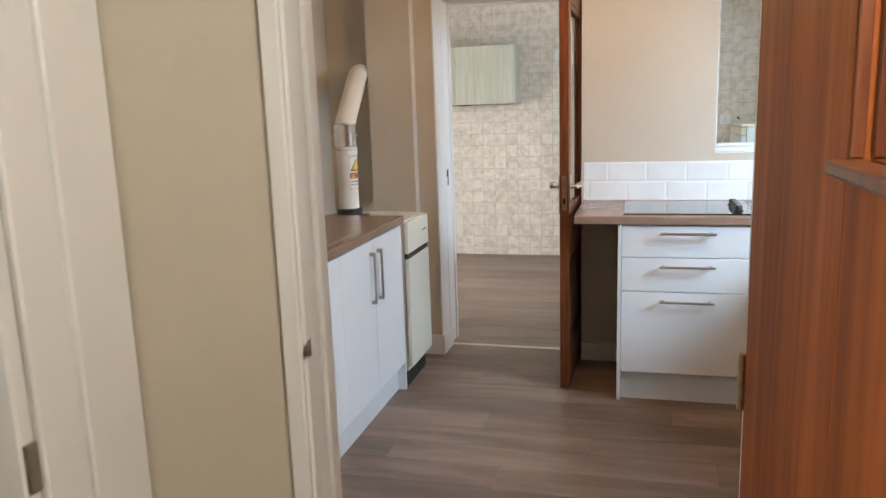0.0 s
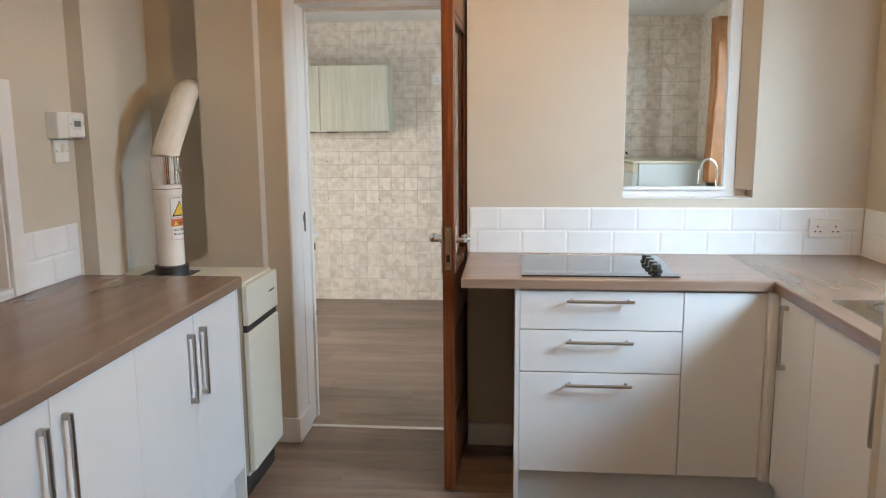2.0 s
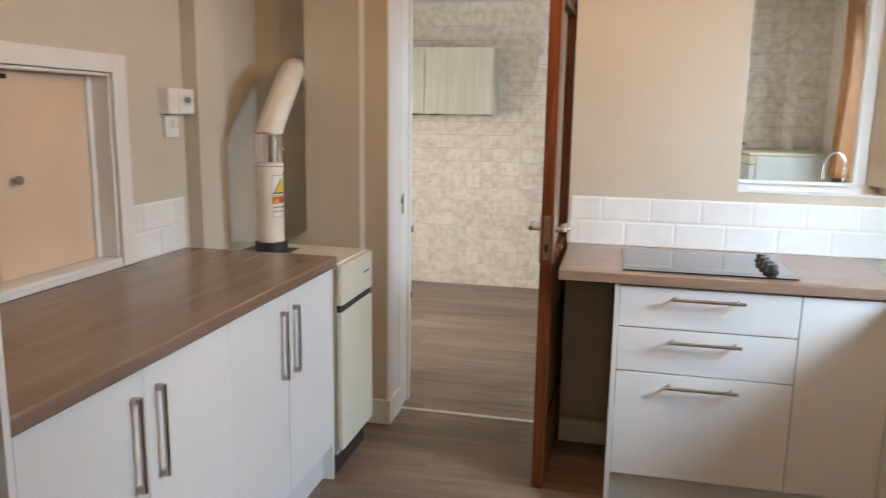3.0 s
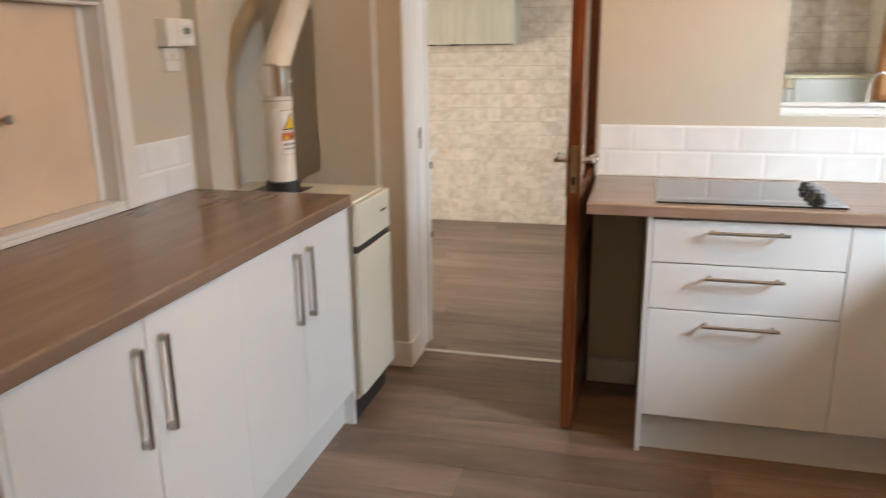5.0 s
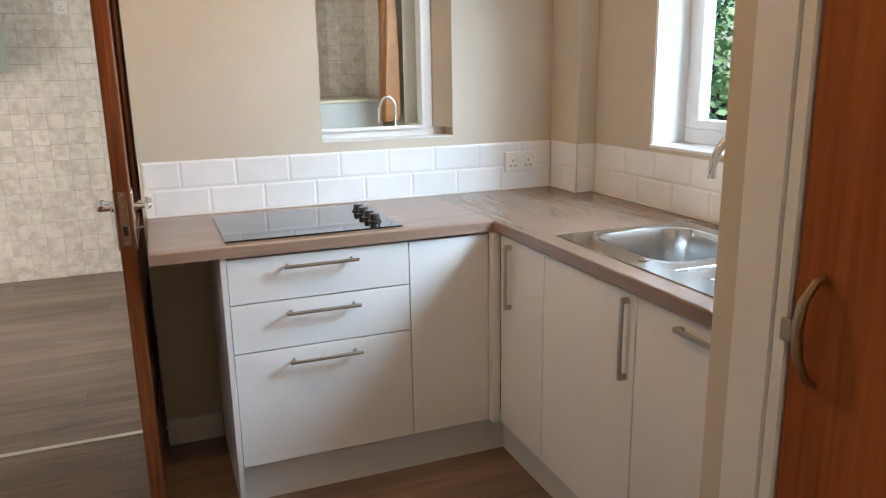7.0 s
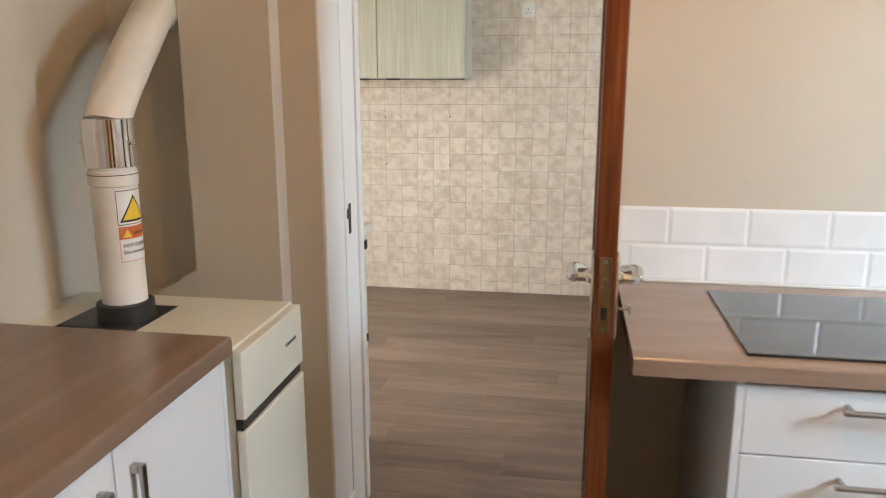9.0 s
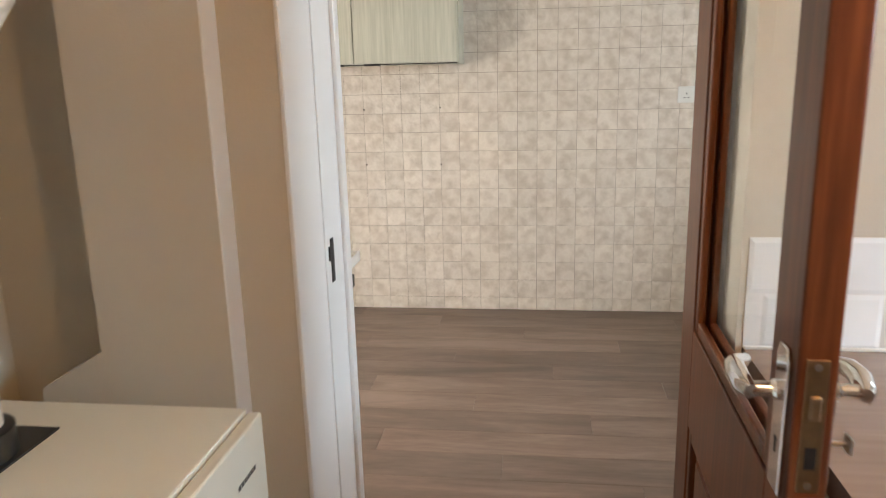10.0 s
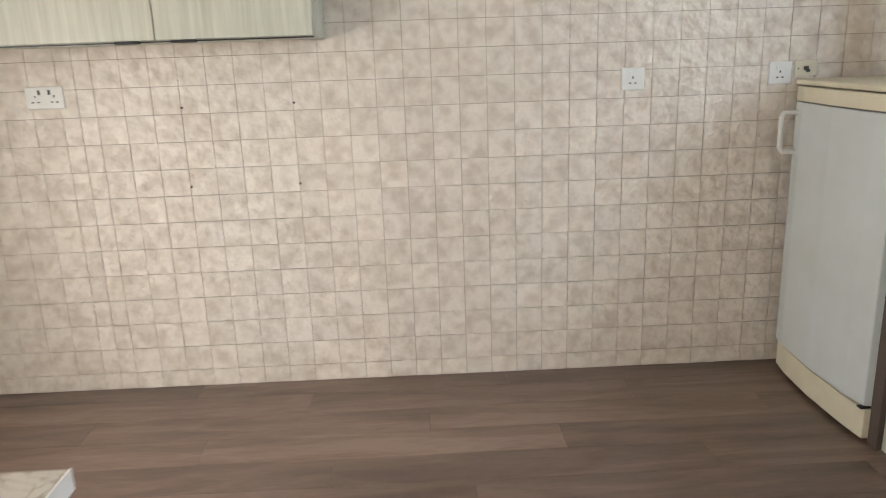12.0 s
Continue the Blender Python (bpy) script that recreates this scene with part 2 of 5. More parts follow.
def marble_material():
    """Off-white laminate printed with thin branching brown veins and soft clouds."""
    m = bpy.data.materials.new("marble_laminate")
    m.use_nodes = True
    n, l = m.node_tree.nodes, m.node_tree.links
    b = n["Principled BSDF"]
    b.inputs["Roughness"].default_value = 0.28
    tc = n.new("ShaderNodeTexCoord")
    mp = n.new("ShaderNodeMapping")
    mp.inputs["Rotation"].default_value = (0, 0, 0.5)
    mp.inputs["Scale"].default_value = (1.0, 2.4, 1.0)
    l.new(tc.outputs["Object"], mp.inputs["Vector"])
    out = None
    for scale, width, colour in ((3.2, 0.05, (0.47, 0.42, 0.35)), (7.5, 0.022, (0.33, 0.26, 0.19))):
        nt = n.new("ShaderNodeTexNoise")
        nt.inputs["Scale"].default_value, nt.inputs["Detail"].default_value, nt.inputs["Distortion"].default_value = scale, 5, 1.2
        l.new(mp.outputs[0], nt.inputs["Vector"])
        sub = n.new("ShaderNodeMath")
        sub.operation = "SUBTRACT"
        sub.inputs[1].default_value = 0.5
        l.new(nt.outputs["Fac"], sub.inputs[0])
        dist = n.new("ShaderNodeMath")
        dist.operation = "ABSOLUTE"
        l.new(sub.outputs[0], dist.inputs[0])
        vein = n.new("ShaderNodeMapRange")
        vein.inputs["From Max"].default_value = width
        vein.inputs["To Min"].default_value, vein.inputs["To Max"].default_value = 0.85, 0.0
        l.new(dist.outputs[0], vein.inputs["Value"])
        blend = n.new("ShaderNodeMix")
        blend.data_type = "RGBA"
        blend.inputs["A"].default_value, blend.inputs["B"].default_value = (0.64, 0.60, 0.53, 1), (*colour, 1)
        if out:
            l.new(out, blend.inputs["A"])
        l.new(vein.outputs[0], blend.inputs["Factor"])
        out = blend.outputs["Result"]
    l.new(out, b.inputs["Base Color"])
    return m


MARBLE = marble_material()


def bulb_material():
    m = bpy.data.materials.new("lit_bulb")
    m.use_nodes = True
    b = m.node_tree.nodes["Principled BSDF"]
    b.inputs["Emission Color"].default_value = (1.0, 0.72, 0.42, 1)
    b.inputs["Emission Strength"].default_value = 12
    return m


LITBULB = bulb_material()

# ---- building blocks ----


def bevel(bm, width, segments=2, edges=None):
    bmesh.ops.bevel(bm, geom=edges or bm.edges[:], offset=width, segments=segments, affect="EDGES", profile=0.5, clamp_overlap=True)
    return bm


def add_box(bm, x0, x1, y0, y1, z0, z1):
    v = [bm.verts.new((x, y, z)) for x in (x0, x1) for y in (y0, y1) for z in (z0, z1)]
    for f in ((0, 1, 3, 2), (4, 6, 7, 5), (0, 4, 5, 1), (2, 3, 7, 6), (0, 2, 6, 4), (1, 5, 7, 3)):
        bm.faces.new([v[i] for i in f])
    return bm


def box(x0, x1, y0, y1, z0, z1, b=0.0, seg=2):
    bm = add_box(bmesh.new(), min(x0, x1), max(x0, x1), min(y0, y1), max(y0, y1), min(z0, z1), max(z0, z1))
    if b:
        bevel(bm, b, seg)
    return bm


def boxes(*rows):
    bm = bmesh.new()
    for r in rows:
        add_box(bm, *r)
    return bm


def prism(outline, axis, lo, hi, b=0.0):
    """An outline in the two other axes (in xyz order), pushed along an axis."""
    bm = bmesh.new()
    k = "xyz".index(axis)

    def place(p, h):
        c = list(p)
        c.insert(k, h)
        return bm.verts.new(c)
    low, top = [place(p, lo) for p in outline], [place(p, hi) for p in outline]
    bm.faces.new(low)
    bm.faces.new(top[::-1])
    for i in range(len(outline)):
        j = (i + 1) % len(outline)
        bm.faces.new((low[i], top[i], top[j], low[j]))
    bmesh.ops.recalc_face_normals(bm, faces=bm.faces[:])
    if b:
        bevel(bm, b)
    return bm


def lathe(profile, centre, axis="z", steps=28):
    """Rings of (radius, height) turned about an axis through centre."""
    bm = bmesh.new()
    rings = []
    for r, hh in profile:
        ring = []
        for i in range(steps):
            a = 2 * math.pi * i / steps
            u, v = r * math.cos(a), r * math.sin(a)
            p = {"z": (u, v, hh), "y": (u, hh, v), "x": (hh, u, v)}[axis]
            ring.append(bm.verts.new(Vector(centre) + Vector(p)))
        rings.append(ring)
    for a, c in zip(rings, rings[1:]):
        for i in range(steps):
            bm.faces.new((a[i], a[(i + 1) % steps], c[(i + 1) % steps], c[i]))
    if profile[0][0] > 1e-5:
        bm.faces.new(rings[0][::-1])
    if profile[-1][0] > 1e-5:
        bm.faces.new(rings[-1])
    bmesh.ops.remove_doubles(bm, verts=bm.verts[:], dist=1e-6)
    bmesh.ops.recalc_face_normals(bm, faces=bm.faces[:])
    return bm


def tube(path, radius, steps=14, closed_ends=True, flat=1.0):
    """A round bar along a line of places; radius may be a list."""
    bm = bmesh.new()
    pts = [Vector(p) for p in path]
    radii = radius if isinstance(radius, (list, tuple)) else [radius] * len(pts)
    up = None
    rings = []
    for i, p in enumerate(pts):
        d = (pts[min(i + 1, len(pts) - 1)] - pts[max(i - 1, 0)]).normalized()
        if up is None:
            up = d.cross(Vector((0.31, 0.77, 0.55))).normalized()
        up = (up - d * up.dot(d)).normalized()
        side = d.cross(up)
        rings.append([bm.verts.new(p + radii[i] * (math.cos(2 * math.pi * k / steps) * up + flat * math.sin(2 * math.pi * k / steps) * side)) for k in range(steps)])
    for a, c in zip(rings, rings[1:]):
        for k in range(steps):
            bm.faces.new((a[k], a[(k + 1) % steps], c[(k + 1) % steps], c[k]))
    if closed_ends:
        bm.faces.new(rings[0][::-1])
        bm.faces.new(rings[-1])
    bmesh.ops.recalc_face_normals(bm, faces=bm.faces[:])
    return bm


def joined(*meshes):
    bm = bmesh.new()
    for other in meshes:
        t = bpy.data.meshes.new("t")
        other.to_mesh(t)
        bm.from_mesh(t)
        bpy.data.meshes.remove(t)
    return bm


def linked(name, bm, mat, smooth=False):
    mesh = bpy.data.meshes.new(name)
    bm.to_mesh(mesh)
    bm.free()
    mesh.materials.append(mat)
    if smooth:
        mesh.polygons.foreach_set("use_smooth", [True] * len(mesh.polygons))
        mesh.set_sharp_from_angle(angle=radians(35))
    return new(name, mesh)


def structure(name, bm, mat, label, category, smooth=False):
    return tagged(linked(name, bm, mat, smooth), label, category, kind="structure")


def under(ob, parent):
    ob.parent = parent
    ob.matrix_parent_inverse = parent.matrix_basis.inverted() if parent.parent is None else (parent.matrix_parent_inverse @ parent.matrix_basis).inverted()
    if parent.parent is not None:
        ob.matrix_parent_inverse = Matrix.Identity(4)
    return ob


def part(name, bm, mat, parent, label="", smooth=False):
    ob = linked(name, bm, mat, smooth)
    under(ob, parent)
    if label:
        ob["label"] = label
    return ob


def thing(name, base, label, category, group="", kind=""):
    ob = new(name)
    ob.empty_display_size = 0.1
    ob.location = base
    ob.matrix_basis = Matrix.Translation(base)
    return tagged(ob, label, category, group, kind)


def mesh_thing(name, bm, mat, label, category, group="", smooth=False):
    return tagged(linked(name, bm, mat, smooth), label, category, group)

# ---- large structure ----
YN, YU, YT = 4.444, 4.68, 7.388          # kitchen north face, utility south face, tiled wall
XW, XE, XU = -1.47, 1.795, 1.70          # kitchen west, kitchen east, utility east
YS0, YS1 = 1.46, 1.565                   # hall face and kitchen face of the south wall
H, HU = 2.42, 2.35

structure("floor_base", box(-2.9, 2.1, -1.8, 7.6, -0.12, -0.006), SUBFLOOR, "dark screed under vinyl plank floor", "floor")
structure("ceiling_kitchen", box(-1.6, 2.05, 1.46, 4.68, H, H + 0.1), CEIL, "plain white painted kitchen ceiling", "ceiling")
structure("ceiling_utility", box(-2.75, 1.9, 4.68, 7.55, HU, HU + 0.15), CEIL, "plain white painted utility room ceiling", "ceiling")
structure("ceiling_hall", box(-1.8, 1.3, -1.7, 1.46, H, H + 0.1), CEIL, "plain white painted hall ceiling", "ceiling")

structure("wall_north", boxes(
    (-1.6, -1.165, 4.46, YU, 0, H), (-1.165, -0.912, 4.322, YU, 0, H), (-0.912, -0.806, 4.386, YU, 0, H), (-0.806, 0.0, YN, YU, 2.062, H),
    (0.0, 0.683, YN, 4.55, 0, H), (0.022, 0.683, 4.55, YU, 0, H), (0.683, 1.237, YN, YU, 0, 1.152), (0.683, 1.237, YN, YU, 2.10, H), (1.237, 2.05, YN, YU, 0, H)),
    PAINT, "greige painted wall with doorway and internal window", "wall")
structure("wall_east", boxes(
    (XE, 2.05, 1.46, 2.6, 0, H), (XE, 2.05, 2.6, 3.85, 0, 1.13), (XE, 2.05, 2.6, 3.85, 2.1, H), (XE, 2.05, 3.85, YN, 0, H)),
    PAINT, "greige painted outer wall with a window", "wall")
structure("pipe_boxing", box(1.705, XE, 4.222, YN, 0.0, H, 0.004), PAINT, "greige painted boxed-in pipe in the corner", "boxing")
structure("wall_west", boxes(
    (-1.6, XW, 1.46, 2.52, 0, H), (-1.6, XW, 2.52, 3.415, 0, 0.928), (-1.6, XW, 2.52, 3.415, 1.570, H), (-1.6, XW, 3.415, 3.85, 0, H),
    (-1.6, -1.405, 3.85, 4.06, 0, H), (-1.6, -1.46, 4.06, 4.46, 0, H), (-1.72, -1.6, 2.4, 3.5, 0.8, 1.7)),
    PAINT, "greige painted wall with a cupboard hatch", "wall")
structure("wall_south", boxes(
    (-1.6, -0.292, YS0, YS1, 0, H), (-0.292, 0.53, YS0, YS1, 2.03, H), (0.53, 2.05, YS0, YS1, 0, H)),
    PAINT, "greige painted wall with the hall doorway", "wall")
structure("wall_larder", boxes(
    (0.80, 0.88, 2.233, 2.36, 0, H), (0.88, XE, 2.28, 2.36, 0, H), (0.80, 0.88, YS1 + 0.001, 1.70, 0, H), (0.80, 0.88, 1.70, 2.233, 2.02, H)),
    PAINT, "greige painted wall of a built-in larder", "wall")
structure("wall_utility_west", boxes((-2.75, -2.6, YU, 5.19, 0, HU), (-2.75, -2.6, 5.19, 5.95, 2.05, HU), (-2.75, -2.6, 5.95, 7.55, 0, HU)), PAINT, "painted side wall of the utility room with an added door opening", "wall")
structure("wall_utility_south", boxes((-2.75, -1.6, 4.55, YU, 0, HU)), PAINT, "plain painted wall", "wall")
structure("wall_utility_east", boxes(
    (XU, 1.9, YU, 5.05, 0, HU), (XU, 1.9, 5.05, 6.45, 0, 1.07), (XU, 1.9, 5.05, 6.45, 2.1, HU), (XU, 1.9, 6.45, 7.55, 0, HU)),
    PAINT, "painted outer wall with a window", "wall")
WALL_TILED = structure("wall_tiled", box(-2.6, XU, YT + 0.004, 7.55, 0, HU), STONEGROUT, "wall of cream embossed square tiles", "wall")
structure("wall_hall_west", boxes(
    (-0.72, -0.60, -1.7, 0.35, 0, H), (-0.72, -0.60, 0.35, 1.20, 2.03, H), (-0.72, -0.60, 1.20, YS0, 0, H)),
    PAINT, "greige painted hall wall with a doorway", "wall")
structure("wall_hall_east", box(1.15, 1.3, -1.7, YS0, 0, H), PAINT, "greige painted hall wall", "wall")
structure("wall_hall_south", box(-1.8, 1.3, -1.8, -1.65, 0, H), PAINT, "greige painted hall end wall", "wall")
structure("wall_side_room", boxes((-1.8, -1.68, -1.65, 0.5, 0, H), (-1.8, -1.68, 1.3, YS0, 0, H), (-1.8, -1.68, 0.5, 1.3, 0, 1.0), (-1.8, -1.68, 0.5, 1.3, 2.0, H)), YELLOW, "pale yellow wall of a side room with an added window opening", "wall")
structure("ground", box(-60, 60, -60, 60, -0.5, -0.4), GRASS, "green lawn outside the house", "lawn")


def architrave(name, y, faces, x0, x1, top, width, thick, mat=GLOSS):
    """White casing round a doorway in a wall that runs along x."""
    t = faces * thick
    rows = [(x0 - width, x0, min(y, y + t), max(y, y + t), 0, top + width), (x1, x1 + width, min(y, y + t), max(y, y + t), 0, top + width),
            (x0, x1, min(y, y + t), max(y, y + t), top, top + width)]
    bm = boxes(*rows)
    return structure(name, bevel(bm, 0.003, 1), mat, "white gloss painted door casing", "door frame")


# hall doorway: lining, stop and casings
structure("door_frame_hall", bevel(boxes(
    (-0.292, -0.249, YS0 - 0.004, YS1 + 0.003, 0, 2.0), (0.50, 0.53, YS0 - 0.004, YS1 + 0.003, 0, 2.0), (-0.292, 0.53, YS0 - 0.004, YS1 + 0.003, 2.0, 2.03),
    (-0.249, -0.237, YS0 + 0.05, YS0 + 0.085, 0, 1.985), (0.475, 0.50, YS0 + 0.05, YS1 + 0.002, 0, 1.985), (-0.249, 0.50, YS0 + 0.05, YS0 + 0.085, 1.985, 2.0)), 0.003, 1),
    GLOSS, "white gloss painted door lining with a stop", "door frame")
architrave("trim_hall", YS0, -1, -0.249 - 0.005, 0.50 + 0.012, 2.008, 0.034, 0.016)
architrave("trim_kitchen", YS1, 1, -0.249 - 0.006, 0.50 + 0.008, 2.008, 0.045, 0.010)
# side-room doorway in the hall's west wall
structure("door_frame_side", bevel(boxes(
    (-0.73, -0.59, 1.17, 1.20, 0, 2.03), (-0.73, -0.59, 0.35, 0.38, 0, 2.03), (-0.73, -0.59, 0.38, 1.17, 2.0, 2.03),
    (-0.66, -0.645, 1.155, 1.17, 0, 2.0),
    (-0.60, -0.582, 1.205, 1.295, 0, 2.09), (-0.60, -0.572, 1.295, 1.325, 0, 2.09), (-0.60, -0.59, 1.325, 1.455, 0, 2.09), (-0.60, -0.582, 0.28, 0.345, 0, 2.09), (-0.60, -0.582, 0.345, 1.205, 2.035, 2.09)), 0.004, 1),
    GLOSS, "white gloss painted side-room door frame", "door frame")
# utility doorway lining set back in the opening
structure("door_frame_utility", bevel(boxes(
    (-0.806, -0.797, 4.384, 4.735, 0, 2.062), (-0.797, -0.7935, 4.560, 4.640, 0, 2.03), (0.0, 0.0215, 4.551, 4.735, 0, 2.062), (-0.797, -0.0005, 4.56, 4.735, 2.03, 2.0605),
    (-0.797, -0.787, 4.70, 4.735, 0, 2.03), (-0.787, -0.0005, 4.70, 4.735, 2.012, 2.03)), 0.003, 1),
    GLOSS, "white gloss painted door lining", "door frame")
structure("trim_return", box(-0.912, -0.909, 4.3235, 4.3855, 0.0, H), GLOSS, "white painted return beside the doorway", "trim")
structure("threshold_strip", box(-0.797, -0.001, 4.572, 4.60, -0.004, 0.004, 0.0015), ALU, "pale metal threshold strip across the doorway", "threshold")
structure("baseboard_north", bevel(boxes((-0.911, -0.797, 4.371, 4.385, 0, 0.12), (-0.797, -0.783, 4.371, 4.56, 0, 0.12), (0.002, 0.21, 4.412, YN, 0, 0.105), (0.0, 0.016, 4.444, 4.56, 0, 0.10)), 0.003, 1),
          GLOSS, "white gloss painted skirting board", "skirting")
structure("skirting_hall", bevel(boxes((-0.60, -0.315, YS0 - 0.016, YS0, 0, 0.12)), 0.003, 1), GLOSS, "white gloss painted skirting board", "skirting")


def upvc_window(name, x, y0, y1, z0, z1, mullions, label):
    """A casement in an opening of a wall that runs along y, its frame between x and x + 0.06."""
    w = thing(name, (x, y0, z0), label, "window", kind="structure")
    f = 0.055
    rows = [(x, x + 0.06, y0, y1, z0, z0 + f), (x, x + 0.06, y0, y1, z1 - f, z1), (x, x + 0.06, y0, y0 + f, z0 + f, z1 - f), (x, x + 0.06, y1 - f, y1, z0 + f, z1 - f)]
    edges = [y0 + f] + [m + s for m in mullions for s in (-0.03, 0.03)] + [y1 - f]
    for m in mullions:
        rows.append((x, x + 0.06, m - 0.03, m + 0.03, z0 + f, z1 - f))
    part("window_frame", bevel(boxes(*rows), 0.004, 1), UPVC, w)
    for a, b in zip(edges[::2], edges[1::2]):
        g = 0.035
        part("sash", bevel(boxes((x - 0.012, x + 0.04, a, b, z0 + f, z0 + f + g), (x - 0.012, x + 0.04, a, b, z1 - f - g, z1 - f),
                                 (x - 0.012, x + 0.04, a, a + g, z0 + f + g, z1 - f - g), (x - 0.012, x + 0.04, b - g, b, z0 + f + g, z1 - f - g)), 0.004, 1), UPVC, w)
        pane = part("pane", box(x + 0.012, x + 0.016, a + g - 0.004, b - g + 0.004, z0 + f + g - 0.004, z1 - f - g + 0.004), GLASS, w)
        pane.visible_shadow = False
    return w


upvc_window("window_1", 1.945, 2.6, 3.85, 1.142, 2.1, (3.45,), "white plastic casement window over the sink")
structure("window_sill", box(1.788, 1.945, 2.6, 3.85, 1.13, 1.142, 0.003), GLOSS, "white painted inner sill", "window sill")
structure("window_reveal", boxes((1.80, 1.945, 3.845, 3.8498, 1.142, 2.095), (1.80, 1.945, 2.6002, 2.605, 1.142, 2.095), (1.80, 1.945, 2.605, 3.845, 2.095, 2.0998)), GLOSS, "white painted window reveal", "reveal")
# Unseen window, added as an opening for the side-room fill light.
upvc_window("window_4", -1.77, 0.5, 1.3, 1.0, 2.0, (0.9,), "added unseen side-room window that lets fill light in")
upvc_window("window_2", 1.79, 5.05, 6.45, 1.07, 2.1, (6.25,), "white plastic casement window of the utility room")

# Unseen door, added to give the utility's west light an opening.
bd = thing("door_back", (-2.70, 5.57, 0), "added glazed back door, unseen, for light from the west", "door", kind="structure")
part("door_frame", bevel(boxes((-2.72, -2.66, 5.19, 5.28, 0, 2.05), (-2.72, -2.66, 5.86, 5.95, 0, 2.05), (-2.72, -2.66, 5.28, 5.86, 1.95, 2.05), (-2.72, -2.66, 5.28, 5.86, 0, 0.25)), 0.004, 1), UPVC, bd)
part("pane", box(-2.693, -2.689, 5.275, 5.865, 0.245, 1.955), GLASS, bd).visible_shadow = False
# internal window between kitchen and utility
iw = thing("window_3", (0.683, YN + 0.1, 1.152), "white painted internal window with a fixed clear pane", "window", kind="structure")
part("window_frame", bevel(boxes((0.683, 1.237, 4.54, 4.60, 1.152, 1.19), (0.683, 1.237, 4.54, 4.60, 2.062, 2.10), (0.683, 0.696, 4.54, 4.60, 1.19, 2.062), (1.143, 1.186, 4.54, 4.60, 1.19, 2.062)), 0.004, 1), GLOSS, iw)
part("reveal", prism([(1.1865, 4.535), (1.2365, 4.447), (1.2365, 4.60), (1.1865, 4.60)], "z", 1.1905, 2.0615), PAINT, iw, "greige painted splayed reveal")
part("bead", bevel(boxes((0.696, 1.143, 4.525, 4.54, 1.185, 1.2), (0.696, 1.143, 4.525, 4.54, 2.05, 2.062), (0.690, 0.697, 4.525, 4.54, 1.2, 2.05), (1.131, 1.143, 4.525, 4.54, 1.2, 2.05)), 0.002, 1), GLOSS, iw)
part("pane", box(0.690, 1.15, 4.566, 4.570, 1.185, 2.066), GLASS, iw).visible_shadow = False
part("window_sill", box(0.6835, 1.2365, 4.440, 4.54, 1.1525, 1.158, 0.002), GLOSS, iw)

# ---- kitchen: base units and worktops ----


def bar_handle(parent, a, b, out, r=0.006):
    """A round bar on two posts between two places; out points from the door to the room."""
    a, b, o = Vector(a), Vector(b), Vector(out)
    d = (b - a).normalized()
    posts = [tube([p, p + o * 0.034], 0.0052, 10) for p in (a + d * 0.018, b - d * 0.018)]
    return part("handle", joined(tube([a + o * 0.034, b + o * 0.034], r, 12), *posts), STEEL, parent, "brushed steel bar handle", True)


def flat_handle(parent, a, b, out):
    """A square-section D handle."""
    a, b, o = Vector(a), Vector(b), Vector(out)
    d = (b - a).normalized()
    side = d.cross(o)
    bm = bmesh.new()

    def slab(p, q, w, t0, t1):
        v = [(p if i < 4 else q) + side * (w if i % 2 else -w) + o * (t1 if i // 2 % 2 else t0) for i in range(8)]
        vs = [bm.verts.new(c) for c in v]
        for f in ((0, 1, 3, 2), (4, 6, 7, 5), (0, 4, 5, 1), (2, 3, 7, 6), (0, 2, 6, 4), (1, 5, 7, 3)):
            bm.faces.new([vs[i] for i in f])
    slab(a, b, 0.0065, 0.016, 0.025)
    slab(a, a + d * 0.016, 0.0065, 0.0, 0.016)
    slab(b - d * 0.016, b, 0.0065, 0.0, 0.016)
    bmesh.ops.recalc_face_normals(bm, faces=bm.faces[:])
    bevel(bm, 0.0015, 1)
    return part("handle", bm, STEEL, parent, "brushed steel D handle")


YF, T = 3.857, 0.018      # north fronts, board thickness
du = thing("drawer_unit", (0.213, YF, 0), "white three-drawer base unit below the hob", "cabinet")
part("end_panel", box(0.213, 0.230, YF - 0.002, 4.42, 0, 0.871, 0.001, 1), DOORWHITE, du)
part("body", box(0.2305, 0.83, YF + T + 0.002, 4.42, 0.15, 0.870), CARCASS, du)
for z0, z1, hz in ((0.7145, 0.862, 0.829), (0.5495, 0.7105, 0.673), (0.148, 0.5455, 0.506)):
    d = part("drawer", box(0.232, 0.8295, YF, YF + T, z0, z1, 0.0015, 1), DOORWHITE, du)
    bar_handle(d, (0.403, YF, hz), (0.648, YF, hz), (0, -1, 0))
cu = thing("corner_unit", (0.98, YF, 0), "white corner base unit with a plain blank front", "cabinet")
part("body", box(0.832, 1.15, YF + T + 0.002, 4.42, 0.15, 0.870), CARCASS, cu)
part("door", box(0.8325, 1.128, YF, YF + T, 0.148, 0.862, 0.0015, 1), DOORWHITE, cu)
part("corner_post", boxes((1.131, 1.16, YF - 0.03, YF + T, 0.148, 0.868), (1.131, 1.149, YF - 0.032, YF - 0.03, 0.148, 0.868)), DOORWHITE, cu)
XF = 1.16                 # fronts of the sink run


